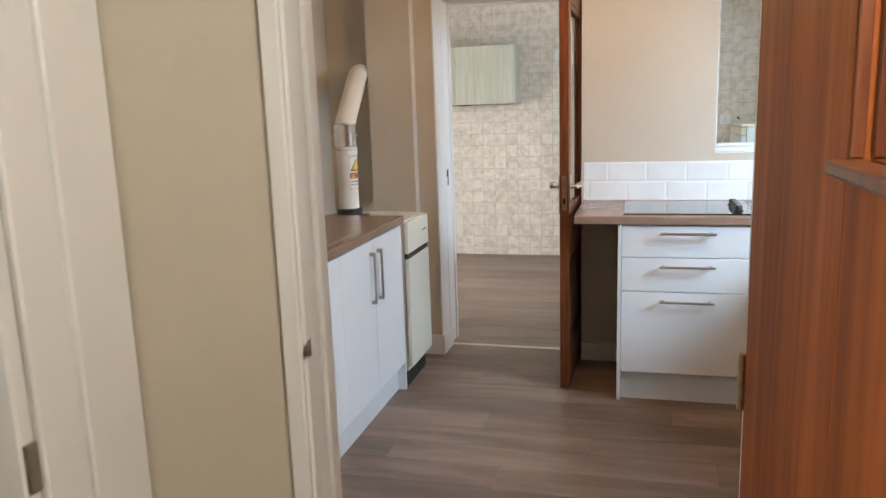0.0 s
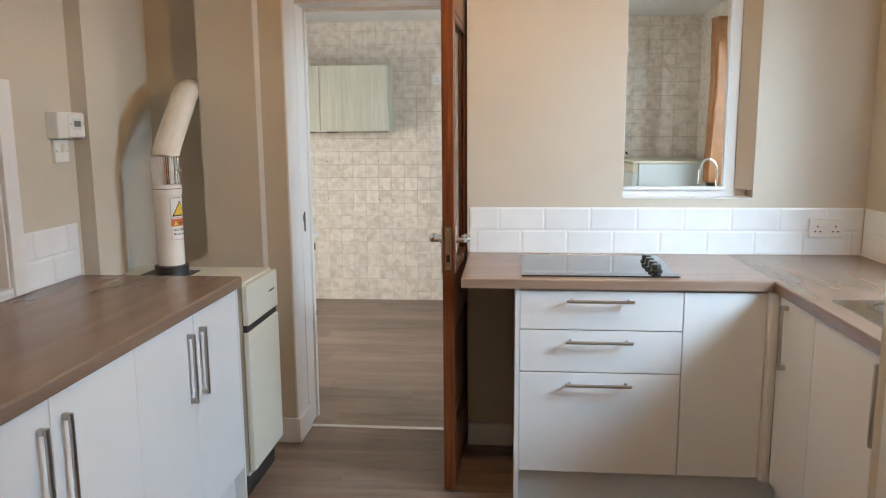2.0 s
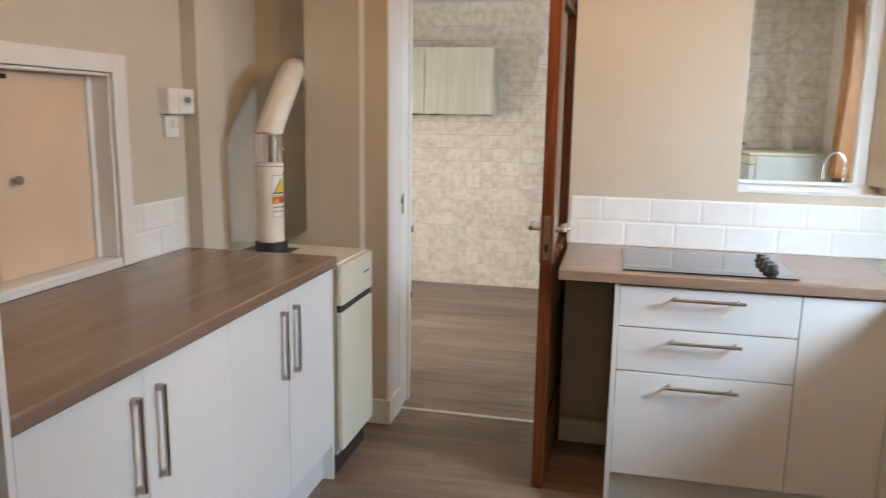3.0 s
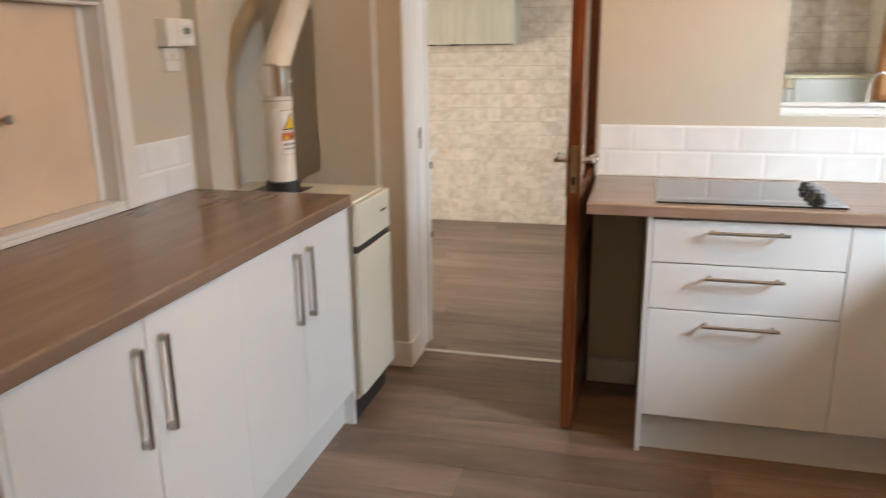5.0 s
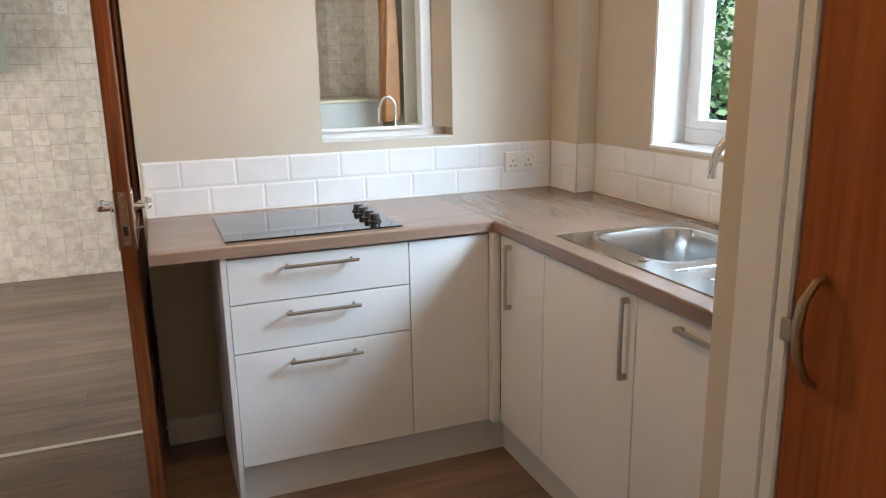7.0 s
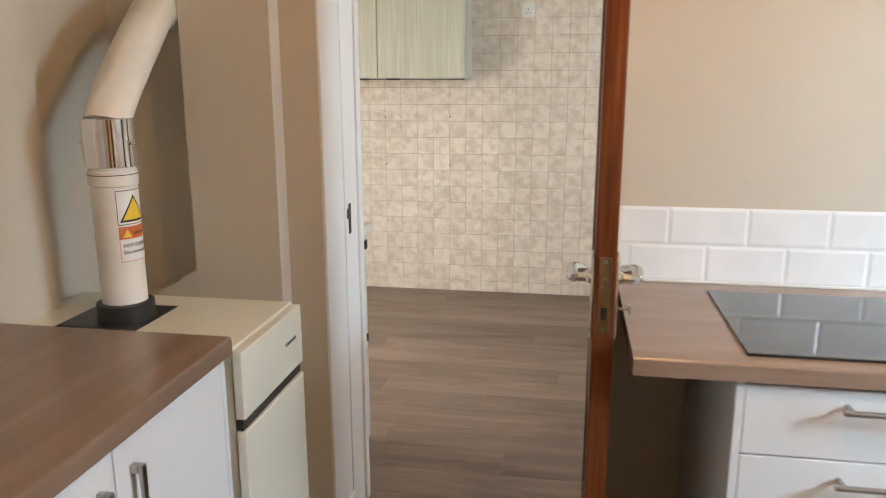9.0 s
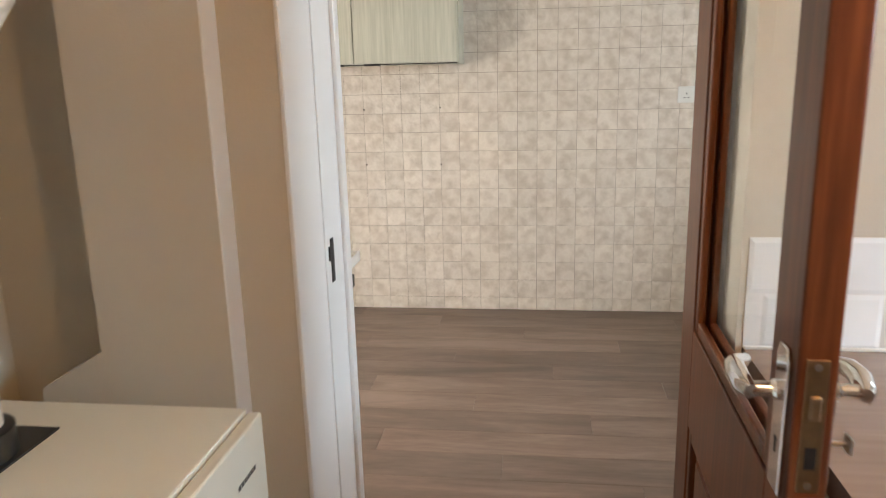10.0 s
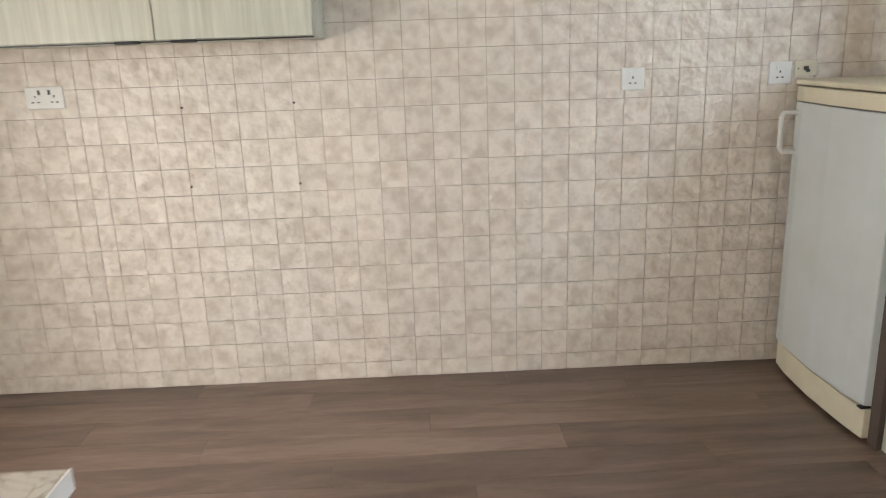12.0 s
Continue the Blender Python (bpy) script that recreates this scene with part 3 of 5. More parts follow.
def run_unit(name, y0, y1, label, handle, top=0.870):
    u = thing(name, (XF, (y0 + y1) / 2, 0), label, "cabinet")
    part("body", box(XF + T + 0.002, 1.74, y0 + 0.001, y1 - 0.001, 0.15, top), CARCASS, u)
    d = part("door", box(XF, XF + T, y0 + 0.0015, y1 - 0.0015, 0.148, 0.862, 0.0015, 1), DOORWHITE, u)
    flat_handle(d, *handle, (-1, 0, 0))
    return u


run_unit("corner_unit", 3.512, 3.823, "white corner base unit with a tall steel handle", ((XF, 3.742, 0.612), (XF, 3.742, 0.843)))
run_unit("sink_unit", 3.03, 3.511, "white base unit below the sink", ((XF, 3.065, 0.622), (XF, 3.065, 0.850)), 0.74)
run_unit("appliance_front", 2.44, 3.029, "white integrated appliance door with a level handle", ((XF, 2.86, 0.832), (XF, 2.62, 0.832)))
structure("plinth_north", box(0.231, 1.21, YF + 0.035, YF + 0.052, 0, 0.147, 0.001, 1), PLINTH, "pale grey plinth below the base units", "plinth")
structure("plinth_east", box(1.205, 1.222, 2.37, YF + 0.034, 0, 0.147, 0.001, 1), PLINTH, "pale grey plinth below the sink run", "plinth")

# continuous L-shaped worktop with the sink cut-out left open
WZ0, WZ1 = 0.872, 0.910
wt = thing("worktop", (1.0, 4.1, WZ0), "oak-effect laminate worktop over the north and sink runs", "worktop")


def nosed(x0, x1, y0, y1, edges):
    bm = add_box(bmesh.new(), x0, x1, y0, y1, WZ0, WZ1)
    pick = [e for e in bm.edges if all(abs(v.co.z - WZ1) < 1e-6 for v in e.verts) and any(all(abs(v.co[k] - val) < 1e-6 for v in e.verts) for k, val in edges)]
    if pick:
        bevel(bm, 0.007, 3, pick)
    return bm


part("north_run", nosed(0.012, 1.143, 3.842, YN - 0.002, ((1, 3.842),)), WORKTOP, wt)
SX0, SX1, SY0, SY1 = 1.235, 1.70, 2.62, 3.522
SINKRUN = joined(nosed(1.143, SX0, 2.362, 3.842, ((0, 1.143),)), nosed(1.143, SX0, 3.842, YN - 0.002, ()), *[nosed(x0_, XE - 0.002, y0_, y1_, ()) for x0_, y0_, y1_ in ((SX0, SY1, YN - 0.002), (SX0, 2.362, SY0), (SX1, SY0, SY1))])
bmesh.ops.remove_doubles(SINKRUN, verts=SINKRUN.verts[:], dist=1e-5)
part("sink_run", SINKRUN, WORKTOP_Y_SHADED, wt)
mesh_thing("sealant_bead", bevel(boxes((0.012, 1.705, YN - 0.013, YN - 0.008, 0.910, 0.916), (1.697, 1.703, 4.214, YN - 0.013, 0.910, 0.916), (XE - 0.014, XE - 0.008, 2.37, 4.214, 0.910, 0.916)), 0.001, 1), SEAL, "white sealant line along the worktop and tiles", "sealant")

hob = thing("hob", (0.53, 4.1, 0.910), "black glass ceramic hob set in the worktop", "hob")
part("glass_plate", box(0.236, 0.822, 3.885, 4.345, 0.910, 0.916, 0.002), BLACKGLASS, hob)
for i in range(4):
    cx, cy = 0.752, 3.985 + 0.072 * i
    part("knob", lathe([(0.024, 0.0), (0.024, 0.004), (0.019, 0.008), (0.018, 0.024), (0.015, 0.028), (0.0, 0.028)], (cx, cy, 0.916), steps=20), BLACK, hob, "round black knob", True)

# ---- kitchen: west run ----
XL = -0.845


def west_unit(y0, y1):
    u = thing("base_unit", (XL, (y0 + y1) / 2, 0), "white double-door base unit with steel handles", "cabinet", "west base units")
    part("body", box(XW + 0.01, XL - T - 0.002, y0 + 0.001, y1 - 0.001, 0.15, 0.870), CARCASS, u)
    m = (y0 + y1) / 2
    for a, b, hy in ((y0, m, m - 0.046), (m, y1, m + 0.046)):
        d = part("door", box(XL - T, XL, a + 0.0015, b - 0.0015, 0.148, 0.862, 0.0015, 1), DOORWHITE, u)
        flat_handle(d, (XL, hy, 0.576), (XL, hy, 0.810), (1, 0, 0))
    return u


u1 = west_unit(2.252, 3.028)
copy_thing(u1, Matrix.Translation(u1.location + Vector((0, 0.774, 0))))
mesh_thing("end_panel", box(XW + 0.01, XL, 3.803, 3.819, 0, 0.870, 0.001, 1), DOORWHITE, "white end panel beside the boiler", "panel")
structure("plinth_west", box(XL - 0.06, XL - 0.043, 1.66, 3.802, 0, 0.147, 0.001, 1), PLINTH, "pale grey plinth below the west units", "plinth")
ww = thing("worktop", (-1.15, 3.03, WZ0), "oak-effect laminate worktop over the west base units", "worktop")
bmw = add_box(bmesh.new(), XW + 0.002, -0.828, 2.236, 3.826, WZ0, WZ1)
bevel(bmw, 0.007, 3, [e for e in bmw.edges if all(abs(v.co.x + 0.828) < 1e-6 for v in e.verts) and all(abs(v.co.z - WZ1) < 1e-6 for v in e.verts)])
part("top", bmw, WORKTOP_Y_SHADED, ww)
part("end_edging", box(XW + 0.004, -0.832, 3.826, 3.8275, WZ0 + 0.001, WZ1 - 0.003), WORKTOP, ww)

ot = thing("oven_tower", (-1.15, 1.94, 0), "white tall unit with a built-in black oven", "cabinet")
part("side_panel", box(XW + 0.01, -0.826, 2.216, 2.234, 0, 2.15, 0.001, 1), DOORWHITE, ot)
part("body", box(XW + 0.01, XL - 0.03, YS1 + 0.005, 2.214, 0.15, 2.15), CARCASS, ot)
od = part("door", box(XL - T, XL, YS1 + 0.01, 2.213, 0.148, 0.862, 0.0015, 1), DOORWHITE, ot)
flat_handle(od, (XL, 2.165, 0.57), (XL, 2.165, 0.80), (1, 0, 0))
ov = part("upper_door", box(XL - T, XL, YS1 + 0.01, 2.213, 1.49, 2.145, 0.0015, 1), DOORWHITE, ot)
flat_handle(ov, (XL, 2.165, 1.53), (XL, 2.165, 1.76), (1, 0, 0))
oven = thing("oven", (-1.1, 1.93, 0.868), "black glass built-in oven with a steel control panel", "oven")
part("oven_body", box(XL - 0.028, XL - 0.012, YS1 + 0.012, 2.212, 0.868, 1.486), BLACK, oven)
part("oven_door", box(XL - 0.012, XL + 0.012, YS1 + 0.014, 2.21, 0.905, 1.355, 0.003), BLACKGLASS, oven, "black glass door")
part("control_panel", box(XL - 0.012, XL + 0.010, YS1 + 0.014, 2.21, 1.362, 1.482, 0.002), STEEL, oven, "brushed steel control panel")
part("trim_strip", box(XL - 0.012, XL + 0.014, YS1 + 0.014, 2.21, 0.870, 0.899, 0.002), STEEL, oven, "steel bottom trim")
part("handle", joined(box(XL + 0.030, XL + 0.046, YS1 + 0.07, 2.16, 1.300, 1.318, 0.004), box(XL + 0.010, XL + 0.032, YS1 + 0.09, YS1 + 0.11, 1.302, 1.316), box(XL + 0.010, XL + 0.032, 2.12, 2.14, 1.302, 1.316)), STEEL, oven, "pale steel bar handle")

# ---- kitchen: boiler and flue ----
BX, BY0, BY1, BZ = -0.812, 3.834, 4.20, 0.876
bo = thing("boiler", (-1.1, 4.0, 0), "cream enamel floor-standing boiler with a black gap", "boiler")
part("casing", box(-1.44, BX - 0.026, BY0 + 0.004, BY1, 0.09, BZ, 0.003), ENAMEL, bo)
part("control_panel", box(BX - 0.024, BX, BY0, BY1, 0.712, BZ - 0.006, 0.004), ENAMEL, bo)
part("gap", box(BX - 0.024, BX - 0.008, BY0 + 0.004, BY1 - 0.004, 0.684, 0.714), BLACK, bo, "black recessed finger grip")
part("front_door", box(BX - 0.024, BX, BY0, BY1, 0.115, 0.683, 0.004), ENAMEL, bo)
part("base", box(-1.42, BX - 0.04, BY0 + 0.01, BY1 - 0.01, 0, 0.115), BLACK, bo, "black recessed base")
part("badge", joined(*[box(BX - 0.001, BX + 0.0008, 4.085 + 0.012 * i, 4.085 + 0.012 * i + 0.008, 0.792, 0.800) for i in range(6)]), BLACK, bo, "small dark raised lettering strip")
mesh_thing("flue_plate", box(-1.315, -1.11, 3.912, 4.105, BZ, BZ + 0.003), BLACK, "dark metal plate round the flue base", "plate")
FC = Vector((-1.184, 4.0, 0))
fl = thing("flue_pipe", (FC.x, FC.y, BZ), "white painted flue pipe with a steel collar", "flue")
part("socket", lathe([(0.050, 0.0), (0.067, 0.0), (0.067, 0.042), (0.058, 0.045), (0.050, 0.045)], (FC.x, FC.y, BZ + 0.003)), BLACK, fl, "black rubber socket ring", True)
part("lower_pipe", lathe([(0.0525, 0.0), (0.0525, 0.325), (0.056, 0.328), (0.056, 0.36), (0.0525, 0.362), (0.0525, 0.37)], (FC.x, FC.y, BZ + 0.004)), FLUEWHITE, fl, "", True)
part("joint_ring", lathe([(0.0561, 0.0), (0.0567, 0.001), (0.0561, 0.002)], (FC.x, FC.y, 1.232)), BLACK, fl, "thin dark joint line", True)
part("collar", joined(lathe([(0.058, 0.0), (0.0595, 0.002), (0.0595, 0.110), (0.058, 0.112), (0.052, 0.112)], (FC.x, FC.y, 1.25), steps=36), tube([(FC.x + 0.058, FC.y - 0.01, 1.305), (FC.x + 0.072, FC.y - 0.01, 1.305)], 0.004, 8), tube([(FC.x - 0.058, FC.y - 0.01, 1.305), (FC.x - 0.072, FC.y - 0.01, 1.305)], 0.004, 8)), CHROME, fl, "shiny steel collar", True)
part("upper_pipe", tube([(FC.x, 4.0, 1.35), (FC.x, 4.010, 1.375), (FC.x, 4.045, 1.42), (FC.x - 0.003, 4.115, 1.49), (FC.x - 0.010, 4.20, 1.565), (FC.x - 0.022, 4.262, 1.608), (FC.x - 0.037, 4.33, 1.630), (FC.x - 0.052, 4.39, 1.636), (FC.x - 0.070, 4.47, 1.638)], 0.0525, 24), FLUEWHITE, fl, "", True)


def curved_patch(z0, z1, a0, a1, r, mat, name, parent, label=""):
    bm = bmesh.new()
    n = 10
    cols = []
    for i in range(n + 1):
        a = radians(a0 + (a1 - a0) * i / n)
        x, y = FC.x + r * math.cos(a), FC.y + r * math.sin(a)
        cols.append((bm.verts.new((x, y, z0)), bm.verts.new((x, y, z1))))
    for p, q in zip(cols, cols[1:]):
        bm.faces.new((p[0], q[0], q[1], p[1]))
    return part(name, bm, mat, parent, label, True)


lab = curved_patch(1.118, 1.196, -55, 31, 0.0530, PAPER, "warning_label", fl, "white label with a yellow warning triangle")
lab2 = curved_patch(1.030, 1.111, -55, 31, 0.0530, PAPER, "hot_surface_label", fl, "white label with red band and print")
curved_patch(1.1165, 1.1975, -56.5, 32.5, 0.0528, INK, "border", lab)
curved_patch(1.0285, 1.1125, -56.5, 32.5, 0.0528, SIGNRED, "border", lab2)
curved_patch(1.083, 1.111, -55, 31, 0.0534, SIGNRED, "band", lab2, "orange-red band")


def on_pipe(u, z, r=0.0540):
    """A place on the lower pipe, u metres round it from the labels' middle."""
    a = radians(-12) + u / 0.0530
    return Vector((FC.x + r * math.cos(a), FC.y + r * math.sin(a), z))


def tri_patch(cu, z, size, r, mat, name, parent):
    bm = bmesh.new()
    n = 8
    rows = []
    for j in range(n + 1):
        w = size * 0.5 * (1 - j / n)
        zz = z + size * 0.86 * j / n
        rows.append([bm.verts.new(on_pipe(cu - w + 2 * w * i / 10, zz, r)) for i in range(11)])
    for a, b in zip(rows, rows[1:]):
        for i in range(10):
            bm.faces.new((a[i], a[i + 1], b[i + 1], b[i]))
    return part(name, bm, mat, parent, "", True)


tri_patch(0, 1.123, 0.074, 0.0535, INK, "triangle_border", lab)
tri_patch(0, 1.128, 0.060, 0.0539, SIGNYELLOW, "triangle", lab)
tri_patch(-0.022, 1.087, 0.022, 0.0539, SIGNYELLOW, "triangle", lab2)


def wrapped_text(words, u0, z, size, mat, parent):
    """Lettering bent round the pipe."""
    c = bpy.data.curves.new("lettering", "FONT")
    c.body, c.size, c.resolution_u, c.offset = words, size, 2, 0.0004
    tmp = new("lettering", c)
    bpy.context.view_layer.update()
    mesh = bpy.data.meshes.new_from_object(tmp.evaluated_get(bpy.context.evaluated_depsgraph_get()))
    bpy.data.objects.remove(tmp)
    for v in mesh.vertices:
        v.co = on_pipe(u0 + v.co.x, z + v.co.y, 0.0537)
    mesh.materials.append(mat)
    ob = new("lettering", mesh)
    under(ob, parent)
    return ob


wrapped_text("HOT SURFACE", -0.034, 1.064, 0.0115, INK, lab2)
wrapped_text("Do not touch", -0.034, 1.048, 0.0115, INK, lab2)
wrapped_text("WARNING", -0.008, 1.092, 0.0095, INK, lab2)
structure("recess_shoulder", prism([(-1.30, 0.0), (-1.166, 0.0), (-1.166, 0.918), (-1.30, 0.84)], "y", 4.325, 4.458), PAINT, "painted shoulder at the foot of the flue recess", "wall")

# ---- kitchen: hatch, thermostat, west tiles ----
hatch = thing("wall_cupboard", (XW, 2.96, 0.945), "peach painted double-door cupboard set in the wall", "cupboard", kind="structure")
part("frame", bevel(boxes((XW, XW + 0.016, 3.418, 3.488, 0.914, 1.630), (XW, XW + 0.016, 2.43, 2.515, 0.914, 1.630), (XW, XW + 0.016, 2.515, 3.418, 1.570, 1.630),
                          (-1.545, XW + 0.004, 3.405, 3.415, 0.945, 1.568), (-1.545, XW + 0.004, 2.52, 2.53, 0.945, 1.568), (-1.545, XW + 0.004, 2.53, 3.405, 1.558, 1.568),
                          (-1.60, XW + 0.012, 2.52, 3.415, 0.930, 0.945), (XW, XW + 0.010, 2.43, 3.49, 0.911, 0.93)), 0.002, 1), GLOSS, hatch, "white gloss frame")
part("frame", bevel(boxes((-1.555, -1.53, 3.382, 3.405, 0.945, 1.558), (-1.555, -1.53, 2.53, 2.56, 0.945, 1.558)), 0.002, 1), GLOSS, hatch, "white inner stop")
for a, b, ky in ((2.563, 2.967, 2.915), (2.971, 3.380, 3.045)):
    d = part("door", box(-1.553, -1.536, a, b, 0.946, 1.557, 0.002), CREAMDOOR, hatch)
    part("knob", lathe([(0.006, 0.0), (0.006, 0.012), (0.013, 0.018), (0.014, 0.026), (0.010, 0.032), (0.0, 0.033)], (-1.536, ky, 1.240), "x", 16), STEEL, d, "small round steel knob", True)
part("latch", box(-1.536, -1.528, 3.0, 3.045, 1.532, 1.546, 0.002), IRON, hatch, "small dark catch")

th = thing("thermostat", (XW, 3.76, 1.435), "white plastic heating controller on the wall", "thermostat")
part("case", box(XW, XW + 0.048, 3.684, 3.846, 1.435, 1.531, 0.005), PLASTIC, th)
part("flap", box(XW + 0.048, XW + 0.053, 3.742, 3.843, 1.439, 1.527, 0.002), PLASTIC, th)
part("screen_surround", box(XW + 0.053, XW + 0.0545, 3.766, 3.822, 1.466, 1.508, 0.0006, 1), FRIDGE, th, "pale grey display surround")
part("screen", box(XW + 0.0545, XW + 0.0555, 3.774, 3.814, 1.478, 1.499), LCD, th, "grey display")
for y in (3.750, 3.828):
    part("button", box(XW + 0.053, XW + 0.056, y, y + 0.009, 1.483, 1.493, 0.001), OLDPLASTIC, th)
sp = thing("spur_switch", (XW, 3.76, 1.35), "small white fused spur below the heating controller", "switch")
part("plate", box(XW, XW + 0.014, 3.706, 3.792, 1.348, 1.432, 0.003), PLASTIC, sp)
part("fuse", box(XW + 0.014, XW + 0.016, 3.742, 3.762, 1.384, 1.414, 0.001), OLDPLASTIC, sp)
part("screw", lathe([(0.004, 0.0), (0.004, 0.001), (0.0, 0.0015)], (XW + 0.014, 3.716, 1.39), "x", 10), STEEL, sp)
part("screw", lathe([(0.004, 0.0), (0.004, 0.001), (0.0, 0.0015)], (XW + 0.014, 3.782, 1.39), "x", 10), STEEL, sp)


def socket(name, centre, w, h, normal, label, mat, gangs=2, hole_mat=INK, rocker_mat=None):
    """A British socket plate: pin holes and rockers on a bevelled plate."""
    c = Vector(centre)
    n = Vector(normal)
    side = Vector((0, 0, 1)).cross(n) * -1

    def b(u0, u1, v0, v1, d0, d1, bev=0.0):
        p, q = c + side * u0 + n * d0, c + side * u1 + n * d1
        return box(p.x, q.x, p.y, q.y, c.z + v0, c.z + v1, bev)
    s = thing(name, c - Vector((0, 0, h / 2)), label, "socket")
    part("plate", b(-w / 2, w / 2, -h / 2, h / 2, 0, 0.010, 0.003), mat, s)
    for g in range(gangs):
        gx = (g - (gangs - 1) / 2) * w / 2
        part("pin_hole", joined(b(gx - 0.0025, gx + 0.0025, 0.001, 0.010, 0.0095, 0.0105), b(gx - 0.015, gx - 0.006, -0.019, -0.014, 0.0095, 0.0105), b(gx + 0.006, gx + 0.015, -0.019, -0.014, 0.0095, 0.0105)), hole_mat, s)
        part("rocker", b(gx + (0.012 if g == 0 and gangs > 1 else -0.022 if gangs > 1 else 0.008), gx + (0.021 if g == 0 and gangs > 1 else -0.013 if gangs > 1 else 0.017), 0.012, 0.030, 0.010, 0.013, 0.001), rocker_mat or mat, s)
    return s


socket("double_socket", (1.548, YN - 0.008, 1.030), 0.147, 0.086, (0, -1, 0), "white double socket on the tiled splashback", PLASTIC)
socket("wall_socket", (0.433, YT, 1.248), 0.092, 0.088, (0, -1, 0), "white single socket on the cream tiles", PLASTIC, 1)
socket("wall_socket", (1.030, YT, 1.250), 0.092, 0.088, (0, -1, 0), "white single socket beside the fridge", PLASTIC, 1)
socket("wall_socket", (-1.891, YT, 1.256), 0.147, 0.086, (0, -1, 0), "white double socket with dark rockers below the wall cabinet", PLASTIC, 2, INK, BLACK)
socket("wall_socket", (-0.419, YT, 1.874), 0.086, 0.086, (0, -1, 0), "white single socket high on the cream tiles", PLASTIC, 1)
bp_ = thing("aerial_plate", (1.135, YT, 1.235), "aged cream outlet plate with broken centre", "outlet")
part("plate", box(1.090, 1.180, YT - 0.010, YT, 1.235, 1.296, 0.002), OLDPLASTIC, bp_)
part("hole", joined(box(1.125, 1.145, YT - 0.0105, YT - 0.0095, 1.258, 1.274), box(1.135, 1.152, YT - 0.0105, YT - 0.0095, 1.250, 1.262), box(1.100, 1.106, YT - 0.0105, YT - 0.0095, 1.262, 1.268)), INK, bp_)

# ---- kitchen: sink and tap ----
sk = thing("sink", (1.45, 3.05, 0.910), "stainless steel inset sink with a drainer", "sink")


def rounded_rect(x0, x1, y0, y1, r, n=6):
    pts = []
    for cx, cy, a in ((x1 - r, y1 - r, 0), (x0 + r, y1 - r, 90), (x0 + r, y0 + r, 180), (x1 - r, y0 + r, 270)):
        for i in range(n + 1):
            t = radians(a + 90 * i / n)
            pts.append((cx + r * math.cos(t), cy + r * math.sin(t)))
    return pts


def ring_surface(loops, close_last=True):
    bm = bmesh.new()
    rs = [[bm.verts.new(p) for p in lp] for lp in loops]
    for a, b in zip(rs, rs[1:]):
        for i in range(len(a)):
            bm.faces.new((a[i], a[(i + 1) % len(a)], b[(i + 1) % len(b)], b[i]))
    if close_last:
        bm.faces.new(rs[-1])
    return bm


def at_z(pts, z):
    return [(x, y, z) for x, y in pts]


bx0, bx1, by0, by1 = 1.300, 1.655, 3.105, 3.488
part("bowl", ring_surface([
    at_z(rounded_rect(bx0 - 0.022, bx1 + 0.022, by0 - 0.022, by1 + 0.022, 0.095), 0.9135), at_z(rounded_rect(bx0 - 0.010, bx1 + 0.010, by0 - 0.010, by1 + 0.010, 0.088), 0.9155), at_z(rounded_rect(bx0, bx1, by0, by1, 0.085), 0.911),
    at_z(rounded_rect(bx0 + 0.006, bx1 - 0.006, by0 + 0.006, by1 - 0.006, 0.08), 0.895), at_z(rounded_rect(bx0 + 0.012, bx1 - 0.012, by0 + 0.012, by1 - 0.012, 0.075), 0.78),
    at_z(rounded_rect(bx0 + 0.04, bx1 - 0.04, by0 + 0.04, by1 - 0.04, 0.06), 0.762), at_z(rounded_rect(bx0 + 0.14, bx1 - 0.14, by0 + 0.14, by1 - 0.14, 0.03), 0.758)]), SINKSTEEL, sk, "", True)
part("rim", joined(box(1.215, bx0 - 0.018, 2.60, 3.537, 0.9102, 0.9135, 0.0015, 1), box(bx1 + 0.018, 1.715, 2.60, 3.537, 0.9102, 0.9135, 0.0015, 1),
                   box(bx0 - 0.018, bx1 + 0.018, by1 + 0.018, 3.537, 0.9102, 0.9135, 0.0015, 1), box(bx0 - 0.018, bx1 + 0.018, 3.04, by0 - 0.018, 0.9102, 0.9135, 0.0015, 1), box(bx0 - 0.018, bx1 + 0.018, 2.60, 2.64, 0.9102, 0.9135, 0.0015, 1)), SINKSTEEL, sk)
part("drainer", joined(box(bx0 - 0.018, bx1 + 0.018, 2.638, 3.042, 0.906, 0.9095), *[box(bx0 + 0.01, bx1 - 0.03, 2.67 + 0.045 * i, 2.685 + 0.045 * i, 0.9095, 0.9115, 0.0009, 1) for i in range(7)]), SINKSTEEL, sk)
for cx_, cy_, sx_, sy_ in ((bx0 - 0.019, by1 + 0.019, 1, -1), (bx1 + 0.019, by1 + 0.019, -1, -1), (bx0 - 0.019, by0 - 0.019, 1, 1), (bx1 + 0.019, by0 - 0.019, -1, 1)):
    part("corner_fill", prism([(cx_, cy_), (cx_ + sx_ * 0.06, cy_), (cx_, cy_ + sy_ * 0.06)], "z", 0.9103, 0.9132), SINKSTEEL, sk)
part("overflow", lathe([(0.016, 0.0), (0.016, 0.003), (0.0, 0.0035)], (1.272, 3.16, 0.9135), steps=18), CHROME, sk, "round chrome cap", True)
tp = thing("kitchen_tap", (1.70, 3.18, 0.913), "chrome swan-neck mixer tap behind the sink", "tap")
part("base", lathe([(0.026, 0), (0.026, 0.05), (0.02, 0.06), (0.0, 0.06)], (1.69, 3.10, 0.913)), CHROME, tp, "", True)
